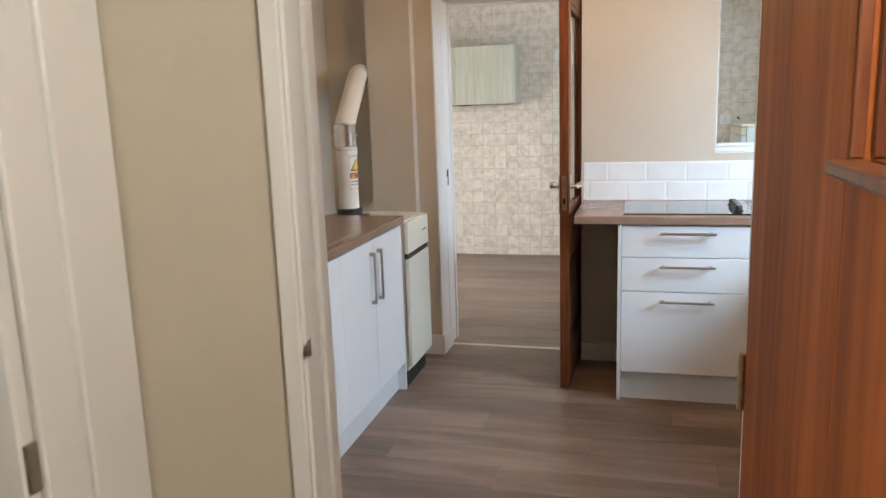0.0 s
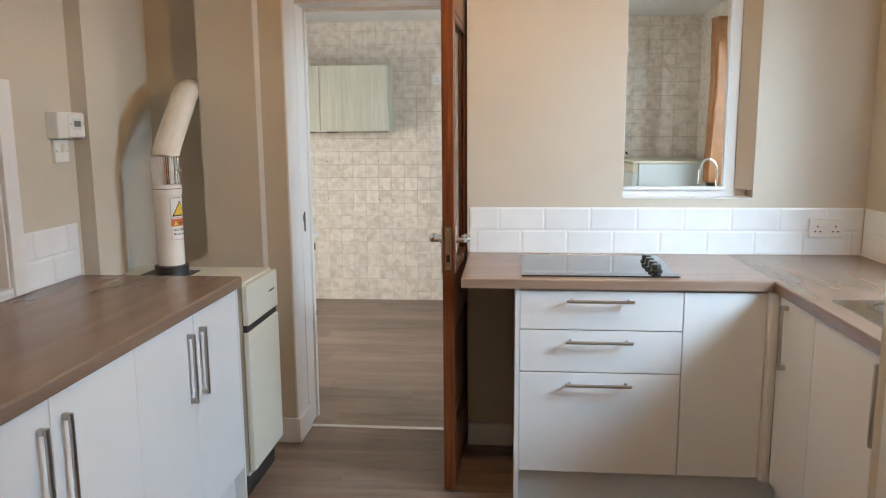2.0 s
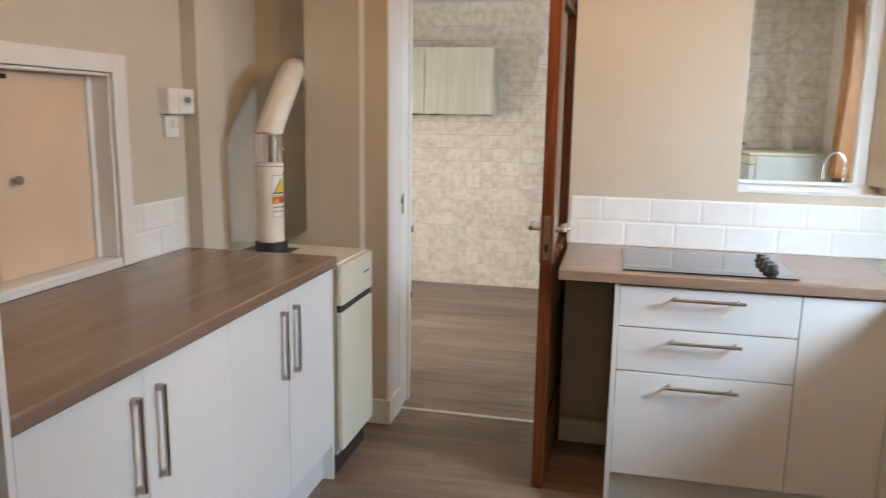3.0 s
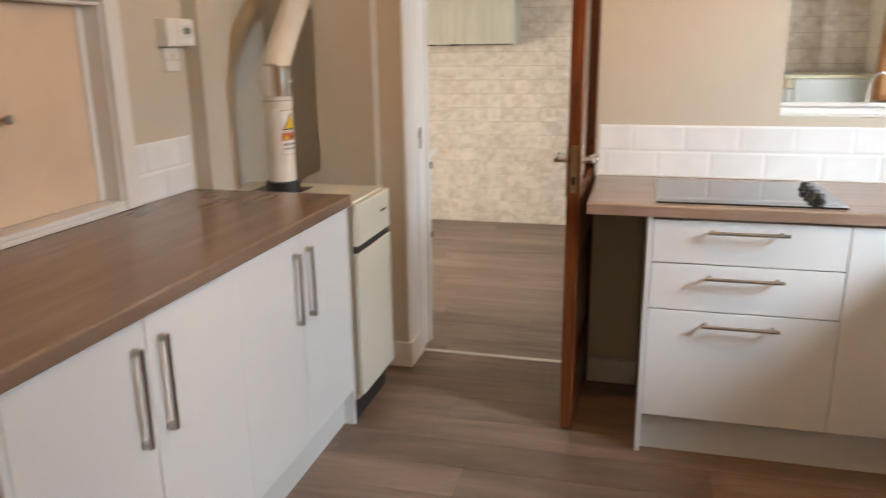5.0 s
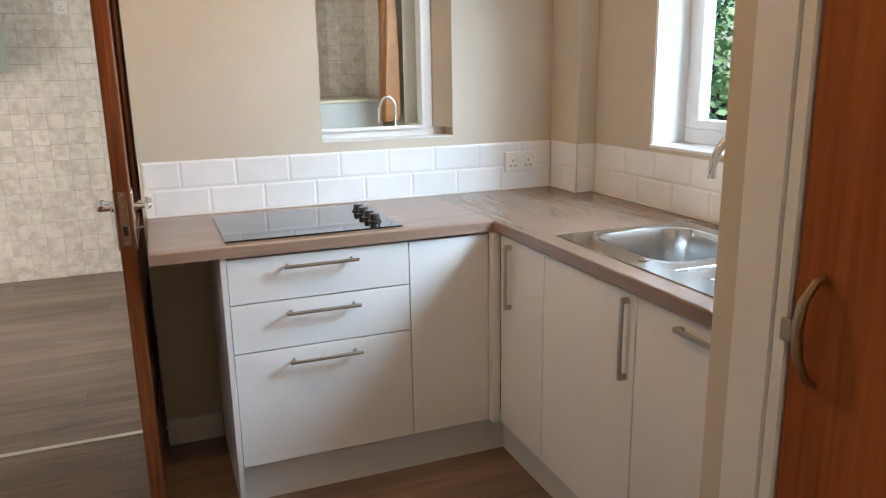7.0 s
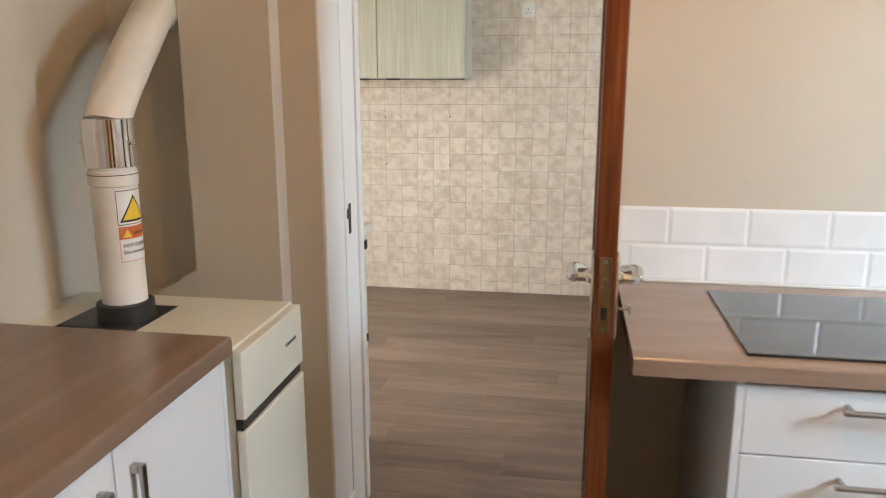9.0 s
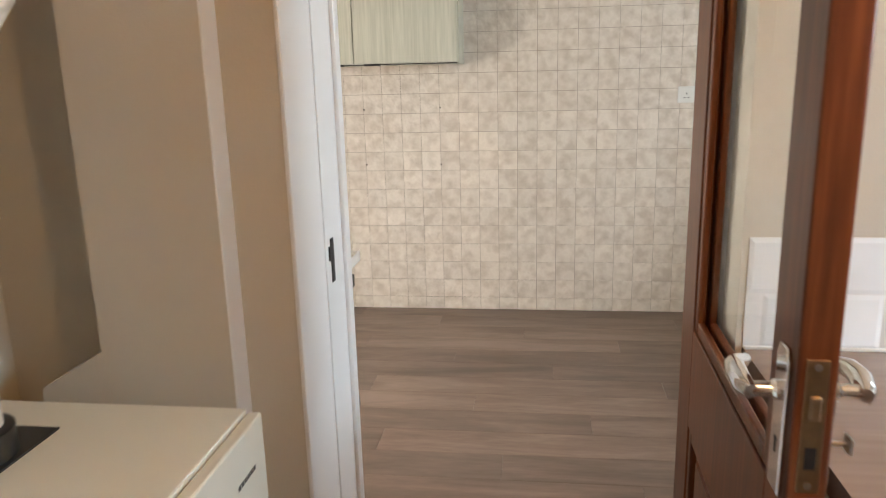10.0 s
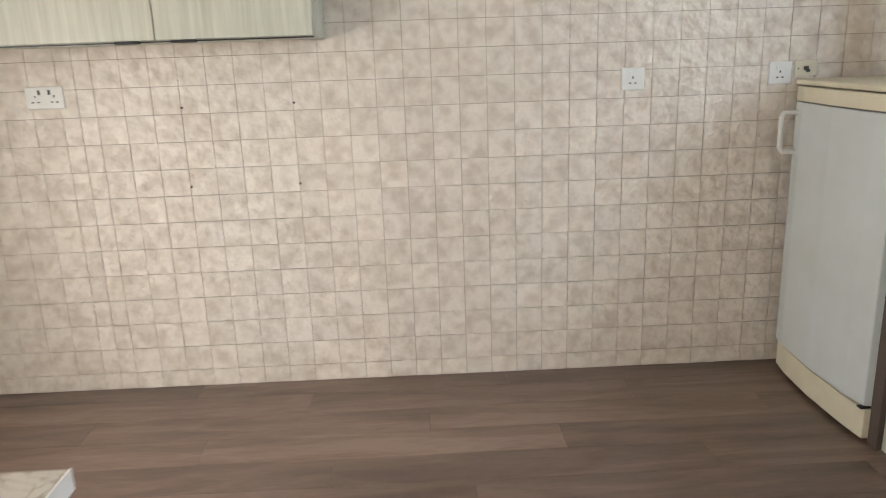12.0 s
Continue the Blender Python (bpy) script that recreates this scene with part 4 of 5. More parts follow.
part("spout", tube([(1.69, 3.10, 0.96)] + [(1.69, 3.10, 1.02 + 0.03 * i) for i in range(5)] + [(1.69 - 0.085 * (1 - math.cos(a)), 3.10 + 0.05 * (1 - math.cos(a)), 1.14 + 0.11 * math.sin(a)) for a in [radians(15 * k) for k in range(1, 13)]] + [(1.52, 3.20, 1.115)], 0.012, 14), CHROME, tp, "", True)
part("lever", tube([(1.70, 3.075, 0.95), (1.71, 3.02, 0.975)], 0.006, 10), CHROME, tp, "", True)

# ---- doors ----


def glazed_door(name, pin, angle, width, height, label):
    """A part-glazed door built closed along -x from its pin, then turned about it."""
    d = thing(name, (0, 0, 0), label, "door", kind="structure")
    th_, st, sh = 0.045, 0.085, 0.128      # thickness, lock stile, hinge stile
    gz1 = 1.90
    lock, bottom = (0.69, 0.897), (0.012, 0.22)
    x0, x1 = -width, 0.0
    part("stile", box(x0, x0 + st, 0, th_, 0.012, height, 0.003), MAHOGANY, d)
    part("stile", box(x1 - sh, x1, 0, th_, 0.012, height, 0.003), MAHOGANY, d)
    part("top_rail", box(x0 + st, x1 - sh, 0, th_, gz1, height, 0.002), MAHOGANY, d)
    part("lock_rail", box(x0 + st, x1 - sh, 0, th_, *lock, 0.002), MAHOGANY, d)
    part("bottom_rail", box(x0 + st, x1 - sh, 0, th_, *bottom, 0.002), MAHOGANY, d)
    part("panel", bevel(boxes((x0 + st - 0.005, x1 - sh + 0.005, 0.016, 0.029, bottom[1] - 0.005, lock[0] + 0.005), (x0 + st + 0.05, x1 - sh - 0.05, 0.009, 0.036, bottom[1] + 0.05, lock[0] - 0.05)), 0.004, 1), MAHOGANY, d, "raised panel")
    for ya, yb in ((0.003, 0.017), (0.028, 0.042)):
        for z0, z1 in ((lock[1], gz1), (bottom[1], lock[0])):
            m = 0.026
            part("moulding", bevel(boxes((x0 + st, x0 + st + m, ya, yb, z0, z1), (x1 - sh - m, x1 - sh, ya, yb, z0, z1), (x0 + st + m, x1 - sh - m, ya, yb, z0, z0 + m), (x0 + st + m, x1 - sh - m, ya, yb, z1 - m, z1)), 0.004, 2), MAHOGANY, d)
    part("glass", box(x0 + st + 0.002, x1 - sh - 0.002, 0.0205, 0.0245, lock[1] + 0.002, gz1 - 0.002), GLASS, d, "clear glass pane").visible_shadow = False
    part("lock_plate", joined(box(x0 - 0.0012, x0 + 0.001, 0.010, 0.035, 0.922, 1.088, 0.0005, 1), box(x0 - 0.007, x0, 0.016, 0.029, 1.015, 1.045, 0.003)), BRONZE, d, "worn brass lock plate")
    part("keyhole_slot", box(x0 - 0.0016, x0 - 0.0011, 0.016, 0.029, 0.952, 0.98), IRON, d)
    for z in (0.931, 1.079):
        part("screw", lathe([(0.0045, 0.0), (0.0045, -0.0008), (0.0, -0.0012)], (x0 - 0.0012, 0.0225, z), "x", 12), STEEL, d)
    hx = x0 + 0.036
    for y, s in ((th_, 1), (0.0, -1)):
        plate = bevel(prism([(hx - 0.021, 0.905), (hx + 0.021, 0.905), (hx + 0.021, 1.078), (hx + 0.012, 1.092), (hx - 0.012, 1.092), (hx - 0.021, 1.078)], "y", min(y, y + s * 0.006), max(y, y + s * 0.006)), 0.0015, 1)
        spindle = lathe([(0.013, 0.0), (0.013, s * 0.006), (0.0095, s * 0.010), (0.0095, s * 0.04)], (hx, y + s * 0.006, 1.035), "y", 18)
        grip = tube([(hx - 0.010, y + s * 0.041, 1.035), (hx + 0.004, y + s * 0.045, 1.036), (hx + 0.028, y + s * 0.048, 1.041), (hx + 0.055, y + s * 0.046, 1.042), (hx + 0.080, y + s * 0.038, 1.036), (hx + 0.100, y + s * 0.026, 1.030), (hx + 0.110, y + s * 0.018, 1.030)], [0.009, 0.0125, 0.0135, 0.0125, 0.0115, 0.010, 0.007], 16)
        handle = part("handle", joined(plate, spindle, grip), CHROME, d, "worn chrome lever handle on a long plate", True)
        part("keyhole", joined(lathe([(0.0042, 0.0), (0.0042, s * 0.0006)], (hx, y + s * 0.006, 0.972), "y", 12), box(hx - 0.0018, hx + 0.0018, y + s * 0.006, y + s * 0.0066, 0.955, 0.972)), INK, d)
    part("key", joined(tube([(hx, -0.006, 0.968), (hx, -0.03, 0.968)], 0.003, 8), box(hx - 0.010, hx + 0.010, -0.034, -0.030, 0.958, 0.978, 0.001)), STEEL, d, "small key in the lock")
    for z in (0.36, 1.02, 1.80):
        part("hinge", joined(lathe([(0.006, -0.045), (0.006, 0.045)], (0.004, -0.004, z), steps=12), box(-0.001, 0.0015, 0.0, 0.03, z - 0.045, z + 0.045)), IRON, d, "black iron hinge")
    d.matrix_basis = pose(*pin, 0, 0, angle)
    return d


glazed_door("door_utility", (-0.004, 4.69, 0), 88.6, 0.752, 2.018, "open red-brown wooden door with a glazed upper part")

hd = thing("door_hall", (0, 0, 0), "open flush teak-veneer door with a glass opening", "door", kind="structure")
W2, gx0, gx1, gza, gzb = 0.745, -0.685, -0.497, 1.375, 1.86
part("leaf", joined(box(-W2, gx0, 0, 0.032, 0.01, 1.985, 0.002), box(gx1, 0, 0, 0.032, 0.01, 1.985, 0.002), box(gx0, gx1, 0.0005, 0.0315, 0.011, gza, 0), box(gx0, gx1, 0.0005, 0.0315, gzb, 1.984, 0)), TEAK, hd)
for ya, yb in ((-0.012, 0.012), (0.02, 0.048)):
    part("glazing_bead", bevel(boxes((gx0 - 0.005, gx1 + 0.005, ya, yb, gza - 0.010, gza + 0.003)), 0.003, 2), MAHOGANY, hd, "dark wooden ledge below the glass")
    # Darker wood strip added so the teak reveal looks shaded.
    part("glazing_bead", bevel(boxes((gx1 - 0.004, gx1 - 0.001, max(ya, 0.0015), min(yb, 0.0305), gza + 0.004, gzb - 0.013)), 0.001, 1), MAHOGANY, hd, "darker wood strip that puts shade on the opening's edge")
    part("glazing_bead", bevel(boxes((gx0, gx1, max(ya, 0.001), min(yb, 0.031), gzb - 0.012, gzb)), 0.003, 1), TEAK, hd)
part("glass", box(gx0 + 0.002, gx1 - 0.002, 0.014, 0.018, gza + 0.002, gzb - 0.002), GLASS, hd, "clear glass pane").visible_shadow = False
for z in (0.2, 1.0, 1.75):
    part("hinge", lathe([(0.006, -0.045), (0.006, 0.045)], (0.004, 0.036, z), steps=12), BRONZE, hd)
hd.matrix_basis = pose(0.498, 1.488, 0, 0, 0, 90)

ld = thing("door_larder", (0.795, 1.95, 0), "flame-grained teak veneer larder door with brass handle", "door", kind="structure")
part("leaf", box(0.790, 0.822, 1.732, 2.206, 0.02, 1.985, 0.002), TEAK, ld)
part("casing", bevel(boxes((0.786, 0.88, 2.2085, 2.233, 0, 2.02), (0.786, 0.88, 1.70, 1.728, 0, 2.02), (0.786, 0.88, 1.728, 2.2085, 1.99, 2.02), (0.784, 0.80, 2.233, 2.305, 0, 2.09), (0.784, 0.80, 1.646, 1.70, 0, 2.09), (0.784, 0.80, 1.70, 2.233, 2.02, 2.09)), 0.003, 1), GLOSS, ld, "white gloss casing")
part("handle", tube([(0.790, 2.163, 1.180), (0.777, 2.165, 1.174), (0.766, 2.170, 1.150), (0.762, 2.173, 1.112), (0.766, 2.170, 1.075), (0.777, 2.165, 1.048), (0.790, 2.163, 1.040)], [0.004, 0.005, 0.0065, 0.0075, 0.0065, 0.005, 0.004], 12), BRONZE, ld, "antique brass bow handle", True)
part("catch", box(0.780, 0.790, 2.198, 2.216, 1.085, 1.115, 0.002), BRONZE, ld, "brass catch")

mesh_thing("strike_plate", joined(box(-0.2488, -0.2475, YS0 - 0.002, YS0 + 0.014, 1.01, 1.04), box(-0.249, -0.246, YS0 - 0.012, YS0 - 0.002, 1.015, 1.035)), STEEL, "small worn metal strike plate on the jamb", "strike plate")
mesh_thing("strike_plate", joined(box(-0.7945, -0.7915, 4.592, 4.612, 0.980, 1.074), box(-0.7945, -0.790, 4.577, 4.592, 1.03, 1.060)), IRON, "dark metal strike plate on the door lining", "strike plate")
mesh_thing("strike_plate", box(-0.588, -0.5815, 1.172, 1.195, 0.87, 0.95, 0.001), STEEL, "worn steel latch keep on the side-room frame", "strike plate")

# ---- pendant lamp ----
LX, LY = 0.183, 3.29
pl = thing("pendant_lamp", (LX, LY, 1.93), "gold wire pendant lamp with a lit bulb", "lamp")
part("flex", tube([(LX, LY, 2.17), (LX, LY, 2.40)], 0.003, 8), PLASTIC, pl)
part("ceiling_rose", lathe([(0.045, 0.0), (0.045, 0.012), (0.03, 0.022), (0.0, 0.022)], (LX, LY, 2.398)), PLASTIC, pl, "", True)
part("lamp_holder", lathe([(0.018, 0), (0.02, 0.03), (0.012, 0.06), (0.0, 0.06)], (LX, LY, 2.11)), BRONZE, pl, "", True)
part("bulb", lathe([(0.0, -0.055), (0.016, -0.05), (0.027, -0.03), (0.03, -0.008), (0.024, 0.02), (0.013, 0.05), (0.012, 0.06)], (LX, LY, 2.055), steps=20), LITBULB, pl, "warm lit glass bulb", True).visible_shadow = False
ribs = []
for i in range(8):
    a = 2 * math.pi * i / 8
    c, s = math.cos(a), math.sin(a)
    ribs.append(tube([(LX + r * c, LY + r * s, z) for r, z in ((0.02, 2.16), (0.085, 2.08), (0.105, 2.0), (0.062, 1.932))], 0.002, 6))
for r, z in ((0.062, 1.932), (0.105, 2.0)):
    ribs.append(tube([(LX + r * math.cos(a), LY + r * math.sin(a), z) for a in [2 * math.pi * k / 24 for k in range(25)]], 0.002, 6))
part("wire_shade", joined(*ribs), BRONZE, pl, "gold wire cage shade")

# Unseen pendant, added to house the hall's fill lamp.
hl = thing("hall_lamp", (0.95, 0.2, 2.05), "added white hall pendant, unseen, that brightens the hall", "lamp")
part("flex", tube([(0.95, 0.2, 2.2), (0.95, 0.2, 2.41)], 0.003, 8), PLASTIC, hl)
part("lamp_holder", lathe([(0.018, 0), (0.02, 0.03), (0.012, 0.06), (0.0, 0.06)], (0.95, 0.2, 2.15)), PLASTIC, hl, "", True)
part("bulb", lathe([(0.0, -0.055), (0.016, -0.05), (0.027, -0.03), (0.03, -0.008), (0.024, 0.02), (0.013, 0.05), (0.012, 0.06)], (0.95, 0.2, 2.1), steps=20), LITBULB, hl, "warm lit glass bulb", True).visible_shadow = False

# ---- utility room ----
wc = thing("wall_cabinet", (-1.335, 7.25, 1.44), "grey-green woodgrain wall cabinet with two doors", "cabinet")
part("body", box(-1.905, -0.781, 7.122, YT, 1.442, 1.97, 0.002), ASH, wc)
for a, b, hx in ((-1.900, -1.346, -1.441), (-1.341, -0.790, -1.243)):
    d = part("door", box(a, b, 7.102, 7.12, 1.452, 1.972, 0.002), ASH, wc)
    part("finger_pull", box(hx - 0.042, hx + 0.042, 7.090, 7.118, 1.441, 1.452, 0.002), BLACK, d, "black finger pull")
# Black strip drawn as the shadow line under the cabinet.
part("bottom_shadow_strip", box(-1.900, -0.790, 7.104, 7.122, 1.445, 1.449), BLACK, wc, "painted shadow line along the bottom edge")
lu = thing("low_unit", (-1.3, 4.95, 0), "old white base unit with marble-effect top", "cabinet")
part("body", box(-1.75, -0.905, YU + 0.002, 5.175, 0.0, 0.868, 0.002), PALEUNIT, lu)
part("top", box(-1.76, -0.888, YU + 0.002, 5.203, 0.870, 0.900, 0.004), MARBLE, lu, "marble-effect laminate top")
part("edge_strip", box(-0.888, -0.885, YU + 0.004, 5.203, 0.870, 0.900), PLASTIC, lu, "white edging strip")
part("catch", box(-0.906, -0.898, 5.150, 5.172, 0.80, 0.835), IRON, lu, "dark door catch")
part("catch", box(-0.906, -0.900, 5.155, 5.170, 0.42, 0.45), IRON, lu, "dark door catch")

fz = thing("fridge", (1.36, 7.0, 0), "old white upright fridge with yellowed trim", "fridge")
part("body", box(1.13, 1.615, 6.675, 7.345, 0.03, 1.205, 0.006), FRIDGE, fz)
part("top", box(1.085, 1.618, 6.672, 7.348, 1.206, 1.228, 0.006), OLDPLASTIC, fz, "yellowed cream top")
dbm = prism([(1.125, 6.675), (1.125, 7.345), (1.085, 7.33), (1.070, 7.25), (1.062, 7.02), (1.070, 6.78), (1.090, 6.685)], "z", 0.135, 1.142, 0.004)
part("fridge_door", dbm, FRIDGE, fz)
part("top_strip", prism([(1.125, 6.675), (1.125, 7.345), (1.085, 7.33), (1.072, 7.25), (1.064, 7.02), (1.072, 6.78), (1.090, 6.685)], "z", 1.146, 1.202, 0.003), OLDPLASTIC, fz, "yellowed cream strip")
part("kick_plate", prism([(1.16, 6.665), (1.16, 7.34), (1.095, 7.33), (1.076, 7.22), (1.066, 7.02), (1.072, 6.80), (1.084, 6.668)], "z", 0.018, 0.128, 0.004), OLDPLASTIC, fz, "yellowed cream base plate")
# Black box that paints the shade in the gap under the fridge.
part("foot_rail", box(1.125, 1.60, 6.69, 7.33, 0.0, 0.03), BLACK, fz, "black fill for the shaded gap below the fridge")
part("hinge", box(1.075, 1.125, 6.676, 6.70, 0.1285, 0.1345, 0.001), IRON, fz, "small dark door hinge")
part("handle", tube([(1.080, 7.30, 1.10), (1.030, 7.305, 1.10), (1.018, 7.305, 1.085), (1.018, 7.305, 0.965), (1.030, 7.305, 0.945), (1.080, 7.30, 0.945)], 0.010, 10), PLASTIC, fz, "cream loop handle", True)

fz.matrix_basis = Matrix.Translation((1.350, 6.985, 0))

uu = thing("utility_unit", (1.35, 5.9, 0), "dark-edged base unit under the utility window", "cabinet")
part("body", box(1.12, 1.628, 5.10, 6.640, 0.0, 0.838, 0.002), ASH, uu)
part("filler_panel", box(1.098, 1.118, 6.60, 6.655, 0.0, 0.838, 0.002), DARKPANEL, uu, "dark grey-brown end panel")
part("worktop", box(1.085, 1.628, 5.09, 6.66, 0.840, 0.876, 0.005), MARBLE, uu, "pale laminate worktop")
ut = thing("utility_tap", (1.50, 6.14, 0.876), "chrome arched tap below the utility window", "tap")
part("spout", tube([(1.525, 6.10, 0.876), (1.525, 6.10, 1.17)] + [(1.47 + 0.055 * math.cos(a), 6.10, 1.17 + 0.09 * math.sin(a)) for a in [radians(15 * k) for k in range(0, 13)]] + [(1.413, 6.10, 1.10)], 0.009, 12), CHROME, ut, "", True)
part("base", lathe([(0.024, 0), (0.022, 0.03), (0.0, 0.035)], (1.525, 6.10, 0.876)), CHROME, ut, "", True)


def curtain(name, x, y0, y1, z0, z1, label):
    """Gathered cloth hanging in folds along a wall, pinched near the top."""
    c = thing(name, (x, (y0 + y1) / 2, z0), label, "curtain")
    bm = bmesh.new()
    nu, nv = 72, 26
    grid = []
    for j in range(nv + 1):
        v = j / nv
        z = z0 + (z1 - z0) * v
        pinch = 1.0 - 0.28 * math.exp(-((v - 0.94) / 0.05) ** 2) - 0.12 * v
        row = []
        for i in range(nu + 1):
            u = i / nu - 0.5
            fold = math.sin(u * 2 * math.pi * 4.5 + 0.8 * math.sin(3 * v)) * 0.05 * (1 - 0.25 * v) + 0.008 * math.sin(u * 31 + 5 * v)
            row.append(bm.verts.new((x + fold, (y0 + y1) / 2 + u * (y1 - y0) * pinch, z)))
        grid.append(row)
    for a, b in zip(grid, grid[1:]):
        for i in range(nu):
            bm.faces.new((a[i], a[i + 1], b[i + 1], b[i]))
    ob = part("cloth", bm, CURTAIN, c, "", True)
    sol = ob.modifiers.new("thickness", "SOLIDIFY")
    sol.thickness = 0.003
    part("rail", box(x + 0.066, x + 0.085, y0 - 1.4, y1 + 0.02, z1 - 0.03, z1 - 0.012, 0.003), PLASTIC, c, "white curtain rail")
    return c


curtain("curtain", 1.605, 6.40, 6.58, 1.085, 2.20, "copper satin curtain gathered beside the window")

# ---- outside ----


def bush(name, centre, size, count, seed, label):
    """A shrub: a forked stem and many small bent leaves in uneven clumps."""
    rng = random.Random(seed)
    t = thing(name, centre, label, "tree")
    c = Vector(centre)
    limbs = [tube([c, c + Vector((0.05, 0, 0.9)), c + Vector((0.1, 0.05, 1.8))], [0.12, 0.09, 0.05], 8)]
    for k in range(5):
        a = 2 * math.pi * k / 5
        limbs.append(tube([c + Vector((0.04, 0, 0.7 + 0.2 * k)), c + Vector((0.6 * math.cos(a), 0.6 * math.sin(a), 1.3 + 0.25 * k)), c + Vector((1.1 * math.cos(a), 1.1 * math.sin(a), 2.0 + 0.3 * k))], [0.05, 0.03, 0.012], 6))
    part("trunk", joined(*limbs), MATS["black_iron"], t)
    verts, faces = [], []
    clumps = [Vector((rng.gauss(0, 0.45) * size[0], rng.gauss(0, 0.45) * size[1], rng.uniform(0.05, 1.0) * size[2])) for _ in range(90)]
    for _ in range(count):
        p = c + rng.choice(clumps) + Vector((rng.gauss(0, 0.22), rng.gauss(0, 0.22), rng.gauss(0, 0.2)))
        d = Vector((rng.gauss(0, 1), rng.gauss(0, 1), rng.gauss(0, 0.6))).normalized()
        s = d.cross(Vector((rng.gauss(0, 1), rng.gauss(0, 1), 1))).normalized()
        ln = rng.uniform(0.06, 0.12)
        k = len(verts)
        verts += [p, p + d * ln * 0.5 + s * ln * 0.28, p + d * ln, p + d * ln * 0.5 - s * ln * 0.28]
        faces.append((k, k + 1, k + 2, k + 3))
    mesh = bpy.data.meshes.new("crown")
    mesh.from_pydata(verts, [], faces)
    mesh.materials.append(LEAF)
    ob = new("crown", mesh)
    under(ob, t)
    return t


bush("shrub", (4.6, 6.3, -0.4), (1.3, 1.8, 2.3), 5500, 3, "dense green leafy shrub in the garden")
bush("shrub", (6.2, 9.4, -0.4), (1.8, 1.8, 2.7), 5500, 5, "dense green leafy shrub in the garden")

# ---- floor planks ----
FLOOR = structure("floor", box(-2.9, 2.05, -1.8, 7.56, -0.006, -0.003), SUBFLOOR, "grey-brown vinyl plank floor", "floor")
_shared = {}


def plank(x0, x1, y0, y1, parent):
    key = (round(x1 - x0, 3), round(y1 - y0, 3))
    if key not in _shared:
        w, d = key
        bm = add_box(bmesh.new(), 0, w, 0, d, -0.003, 0.0)
        bevel(bm, 0.0005, 1, [e for e in bm.edges if all(v.co.z > -0.001 for v in e.verts)])
        mesh = bpy.data.meshes.new("plank")
        bm.to_mesh(mesh)
        bm.free()
        mesh.materials.append(PLANK)
        _shared[key] = mesh
    ob = new("plank", _shared[key])
    ob.location = (x0, y0, 0)
    under(ob, parent)
    return ob


PL, PW, GAP = 1.32, 0.178, 0.0006


def lay(x0, x1, y0, y1, shift):
    row = 0
    y = y0
    while y < y1 - 1e-4:
        ye = min(y + PW, y1)
        x = x0 - ((row * 0.37 + shift) % 1.0) * PL
        while x < x1 - 1e-4:
            a, b = max(x, x0), min(x + PL, x1)
            if b - a > 0.01:
                plank(a, b - GAP, y, ye - GAP, FLOOR)
            x += PL
        y = ye
        row += 1


lay(-1.46, 1.79, 1.46, 4.586, 0.1)
lay(-2.6, 1.70, 4.586, 7.388, 0.55)
lay(-1.68, 1.15, -1.65, 1.46, 0.3)

# ---- kitchen splashback tiles ----


def metro_mesh(w, h):
    """A bevelled wall tile in the xz plane facing -y."""
    bm = bmesh.new()
    e, t = 0.008, 0.0042
    lo = [bm.verts.new(p) for p in ((0, 0, 0), (w, 0, 0), (w, 0, h), (0, 0, h))]
    mid = [bm.verts.new((v.co.x, -t * 0.55, v.co.z)) for v in lo]
    top = [bm.verts.new(p) for p in ((e, -t, e), (w - e, -t, e), (w - e, -t, h - e), (e, -t, h - e))]
    for a, b in ((lo, mid), (mid, top)):
        for i in range(4):
            j = (i + 1) % 4
            bm.faces.new((a[i], a[j], b[j], b[i]))
    bm.faces.new(top)
    bmesh.ops.recalc_face_normals(bm, faces=bm.faces[:])
    mesh = bpy.data.meshes.new("tile")
    bm.to_mesh(mesh)
    bm.free()
    mesh.materials.append(METRO)
    return mesh


_metro = {}


def metro(u0, u1, z, h, put, parent):
    key = (round(u1 - u0, 3), round(h, 3))
    if key not in _metro:
        _metro[key] = metro_mesh(*key)
    ob = new("tile", _metro[key])
    ob.matrix_basis = put(u0, z)
    under(ob, parent)


def splash(name, length, put, first, label, rows=((0.911, 0.1), (1.0135, 0.1)), step=0.202):
    s = thing(name, put(0, 0.911).translation, label, "splashback", kind="structure")
    bm = box(0, length, -0.002, 0.0, 0.911, 1.1145)
    bmesh.ops.transform(bm, matrix=put(0, 0), verts=bm.verts[:])
    part("grout", bm, GROUT, s)
    for r, (z, h) in enumerate(rows):
        u = first - step if r == 0 else first - step * 1.5
        while u < length - 0.006:
            a, b = max(u, 0.0), min(u + step - 0.002, length)
            if b - a > 0.012:
                metro(a, b, z, h, put, s)
            u += step
    return s


splash("splashback_north", 1.69, lambda u, z: pose(0.012 + u, YN, z), 0.232, "bevelled white metro tiles above the hob worktop")
splash("splashback_east", 1.86, lambda u, z: pose(XE, 4.222 - u, z, 0, 0, -90), 0.11, "bevelled white metro tiles behind the sink")
splash("splashback_boxing", 0.085, lambda u, z: pose(1.708 + u, 4.222, z), 0.2, "bevelled white metro tiles on the pipe boxing", )
splash("splashback_return", 0.21, lambda u, z: pose(1.705, YN - 0.01 - u, z, 0, 0, -90), 0.1, "bevelled white metro tiles on the pipe boxing side")
splash("splashback_west", 0.33, lambda u, z: pose(XW, 3.495 + u, z, 0, 0, 90), 0.16, "white tile upstand beside the wall cupboard")

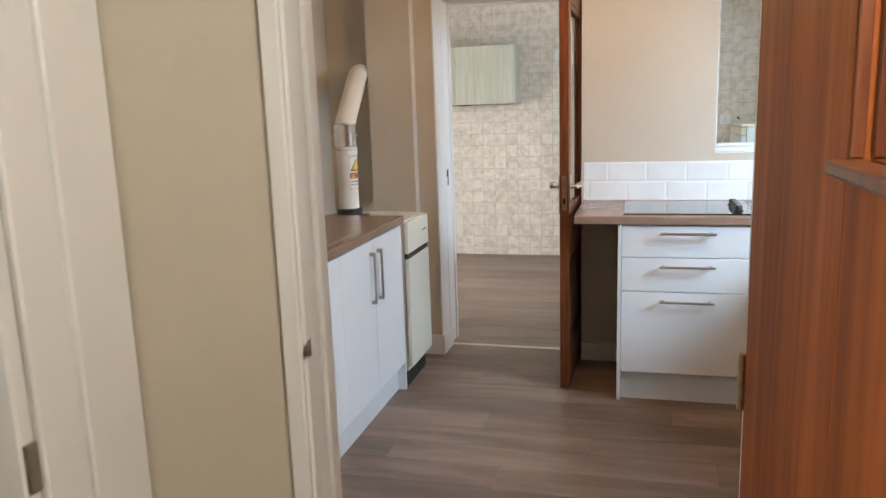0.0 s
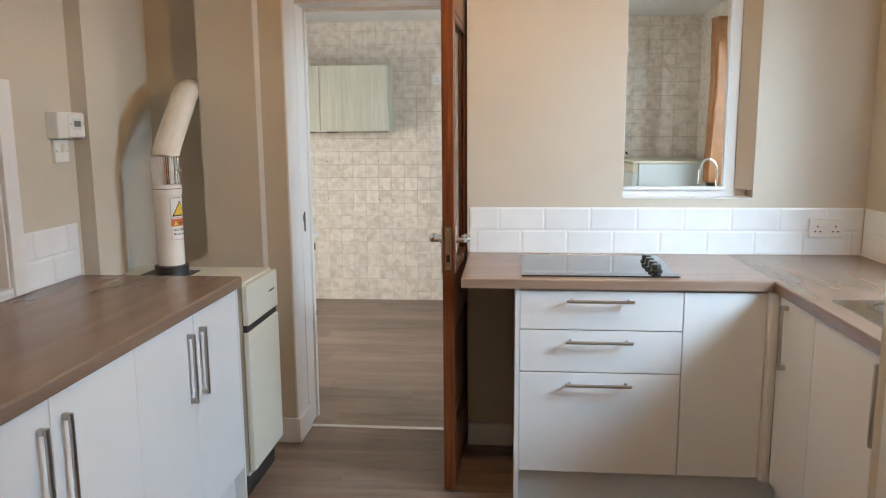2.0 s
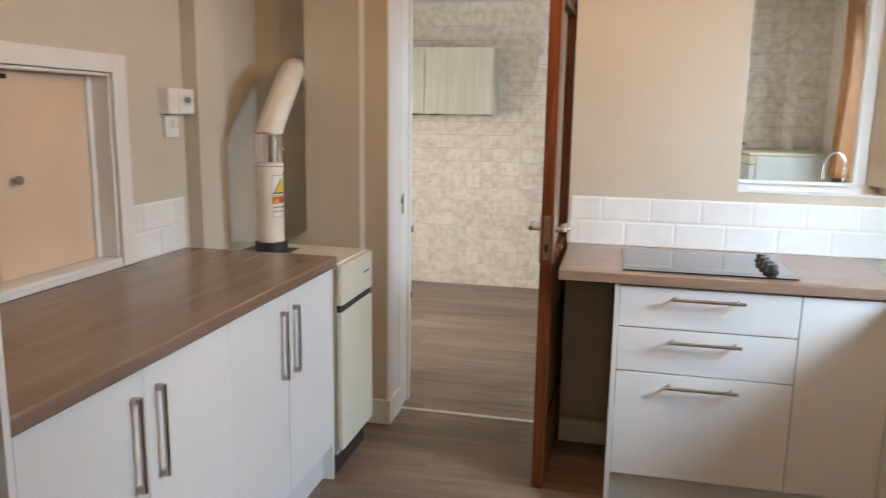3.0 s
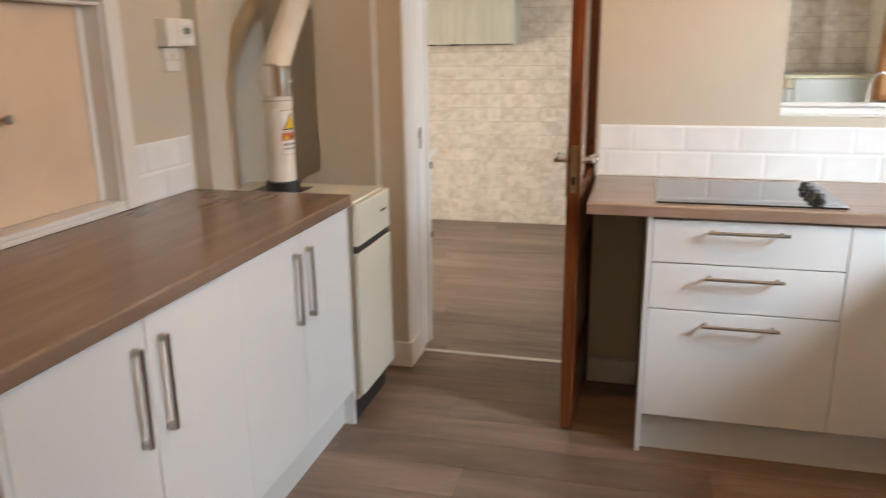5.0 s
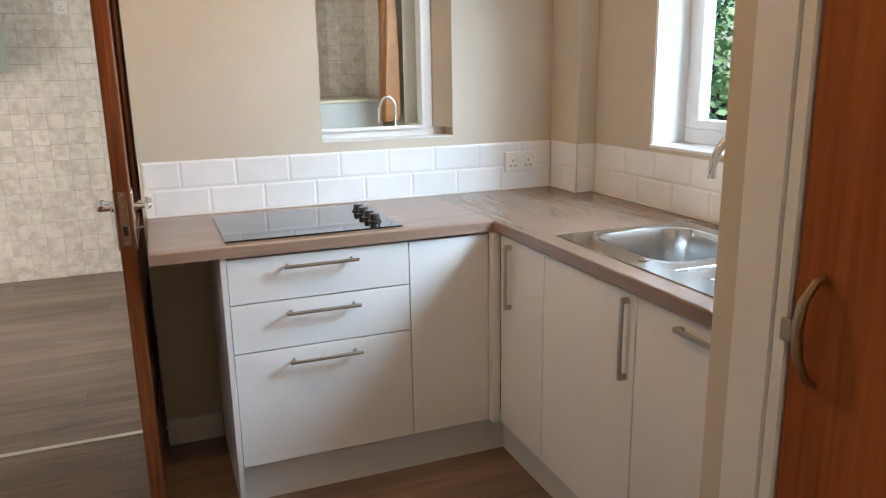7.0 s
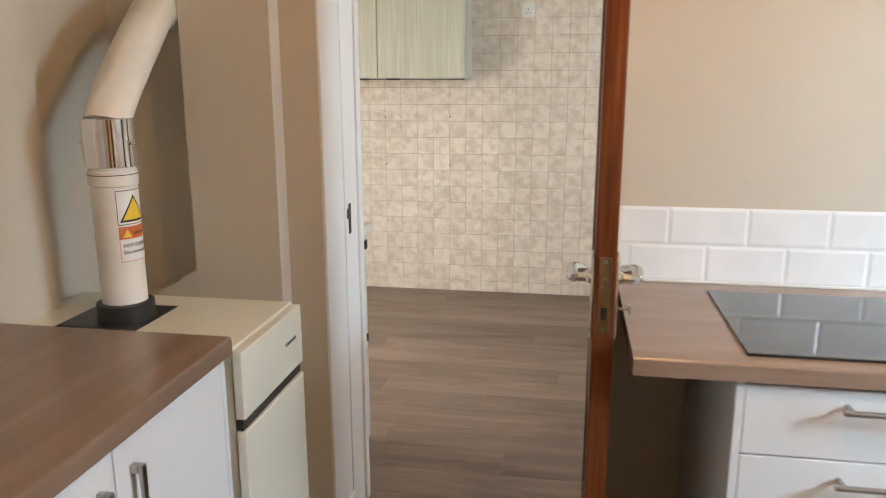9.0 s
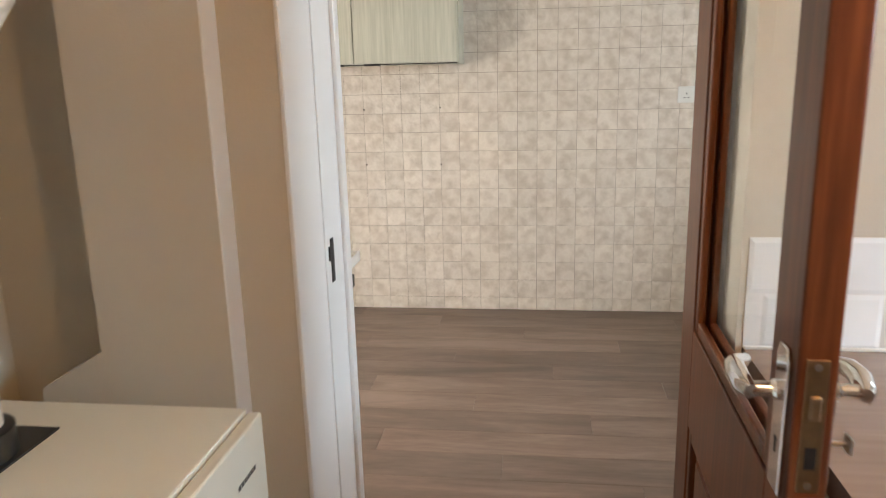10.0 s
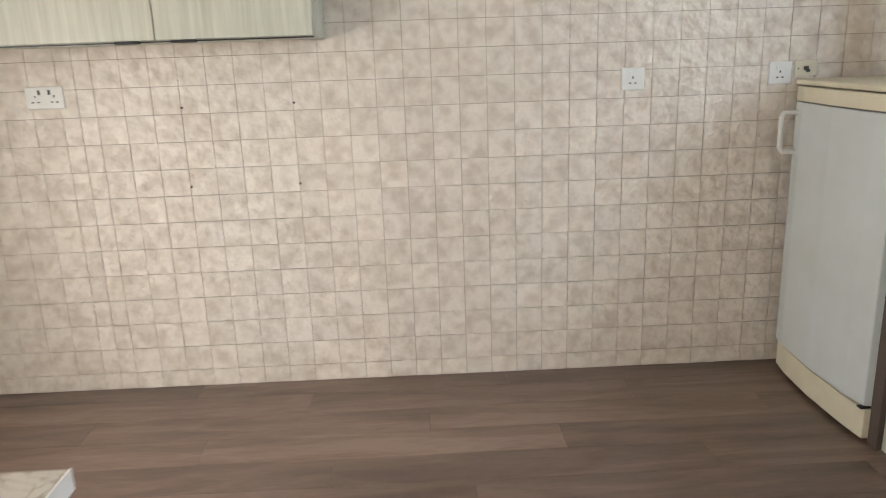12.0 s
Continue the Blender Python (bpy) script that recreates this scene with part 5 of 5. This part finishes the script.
# ---- embossed tiles of the utility wall ----
TS, TV, TZ0, TX0 = 0.1107, 0.1097, 0.076, -0.927


def stone_mesh(w, h, seed):
    """A square tile with a softly pillowed, uneven face."""
    rng = random.Random(seed)
    bm = bmesh.new()
    n = 3
    grid = []
    for j in range(n + 1):
        grid.append([bm.verts.new((w * i / n, -0.0030 - (0.0008 if 0 < i < n and 0 < j < n else 0.0) - rng.uniform(0, 0.0016), h * j / n)) for i in range(n + 1)])
    for j in range(n):
        for i in range(n):
            bm.faces.new((grid[j][i], grid[j][i + 1], grid[j + 1][i + 1], grid[j + 1][i]))
    rim = [grid[0][i] for i in range(n + 1)] + [grid[j][n] for j in range(1, n + 1)] + [grid[n][i] for i in range(n - 1, -1, -1)] + [grid[j][0] for j in range(n - 1, 0, -1)]
    back = [bm.verts.new((v.co.x, 0.003, v.co.z)) for v in rim]
    for i in range(len(rim)):
        j = (i + 1) % len(rim)
        bm.faces.new((rim[j], rim[i], back[i], back[j]))
    bmesh.ops.recalc_face_normals(bm, faces=bm.faces[:])
    mesh = bpy.data.meshes.new("tile")
    bm.to_mesh(mesh)
    bm.free()
    mesh.materials.append(STONE)
    mesh.polygons.foreach_set("use_smooth", [True] * len(mesh.polygons))
    mesh.set_sharp_from_angle(angle=radians(40))
    return mesh


columns = []
x = TX0
while x < XU:
    columns.append((x, min(x + TS, XU)))
    x += TS
x = TX0
k = 0
while x > -2.6:
    w = 0.068 if k in (7, 8) else TS
    columns.append((max(x - w, -2.6), x))
    x -= w
    k += 1
zrows = [(0.0, TZ0)]
z = TZ0
while z < HU:
    zrows.append((z, min(z + TV, HU)))
    z += TV
rng = random.Random(11)
variants = {}
rest = []
for z0, z1 in zrows:
    for x0, x1 in columns:
        if x1 - x0 < 0.01 or z1 - z0 < 0.01:
            continue
        key = (round(x1 - x0, 3), round(z1 - z0, 3), rng.randrange(4))
        if key not in variants:
            variants[key] = stone_mesh(key[0] - 0.0026, key[1] - 0.0026, hash(key) % 997)
        m = pose(x0 + 0.0011, YT + 0.002 - rng.uniform(0, 0.0012), z0 + 0.0015, rng.uniform(-0.8, 0.8), 0, rng.uniform(-0.8, 0.8))
        if -1.95 < x0 < 1.1 and z0 < 1.07:
            ob = new("tile", variants[key])
            ob.matrix_basis = m
            under(ob, WALL_TILED)
        else:
            rest.append((variants[key], m))
WALL_EAST = bpy.data.objects["wall_utility_east"]
for k in range(7):
    for z0, z1 in zrows[10:]:
        key = (round(TS, 3), round(z1 - z0, 3), rng.randrange(4))
        if key[1] < 0.02:
            continue
        if key not in variants:
            variants[key] = stone_mesh(key[0] - 0.0022, key[1] - 0.0022, key[2] + 40)
        ob = new("tile", variants[key])
        ob.matrix_basis = pose(XU + 0.002, YT - 0.004 - k * TS, z0 + 0.0015, rng.uniform(-0.6, 0.6), 0, -90 + rng.uniform(-0.6, 0.6))
        under(ob, WALL_EAST)
bm = bmesh.new()
for mesh, m in rest:
    k = len(bm.verts)
    bm.from_mesh(mesh)
    bm.verts.ensure_lookup_table()
    for v in bm.verts[k:]:
        v.co = m @ v.co
far = part("upper_tiles", bm, STONE, WALL_TILED, "rows of cream embossed tiles", True)
far["kind"] = "stuff"
for hx, hz in ((-0.925, 0.878), (-1.366, 0.881), (-0.923, 1.203), (-1.367, 1.199)):
    part("screw_hole", lathe([(0.005, 0.0), (0.005, 0.001), (0.0, 0.001)], (hx, YT - 0.0048, hz), "y", 12), INK, WALL_TILED)
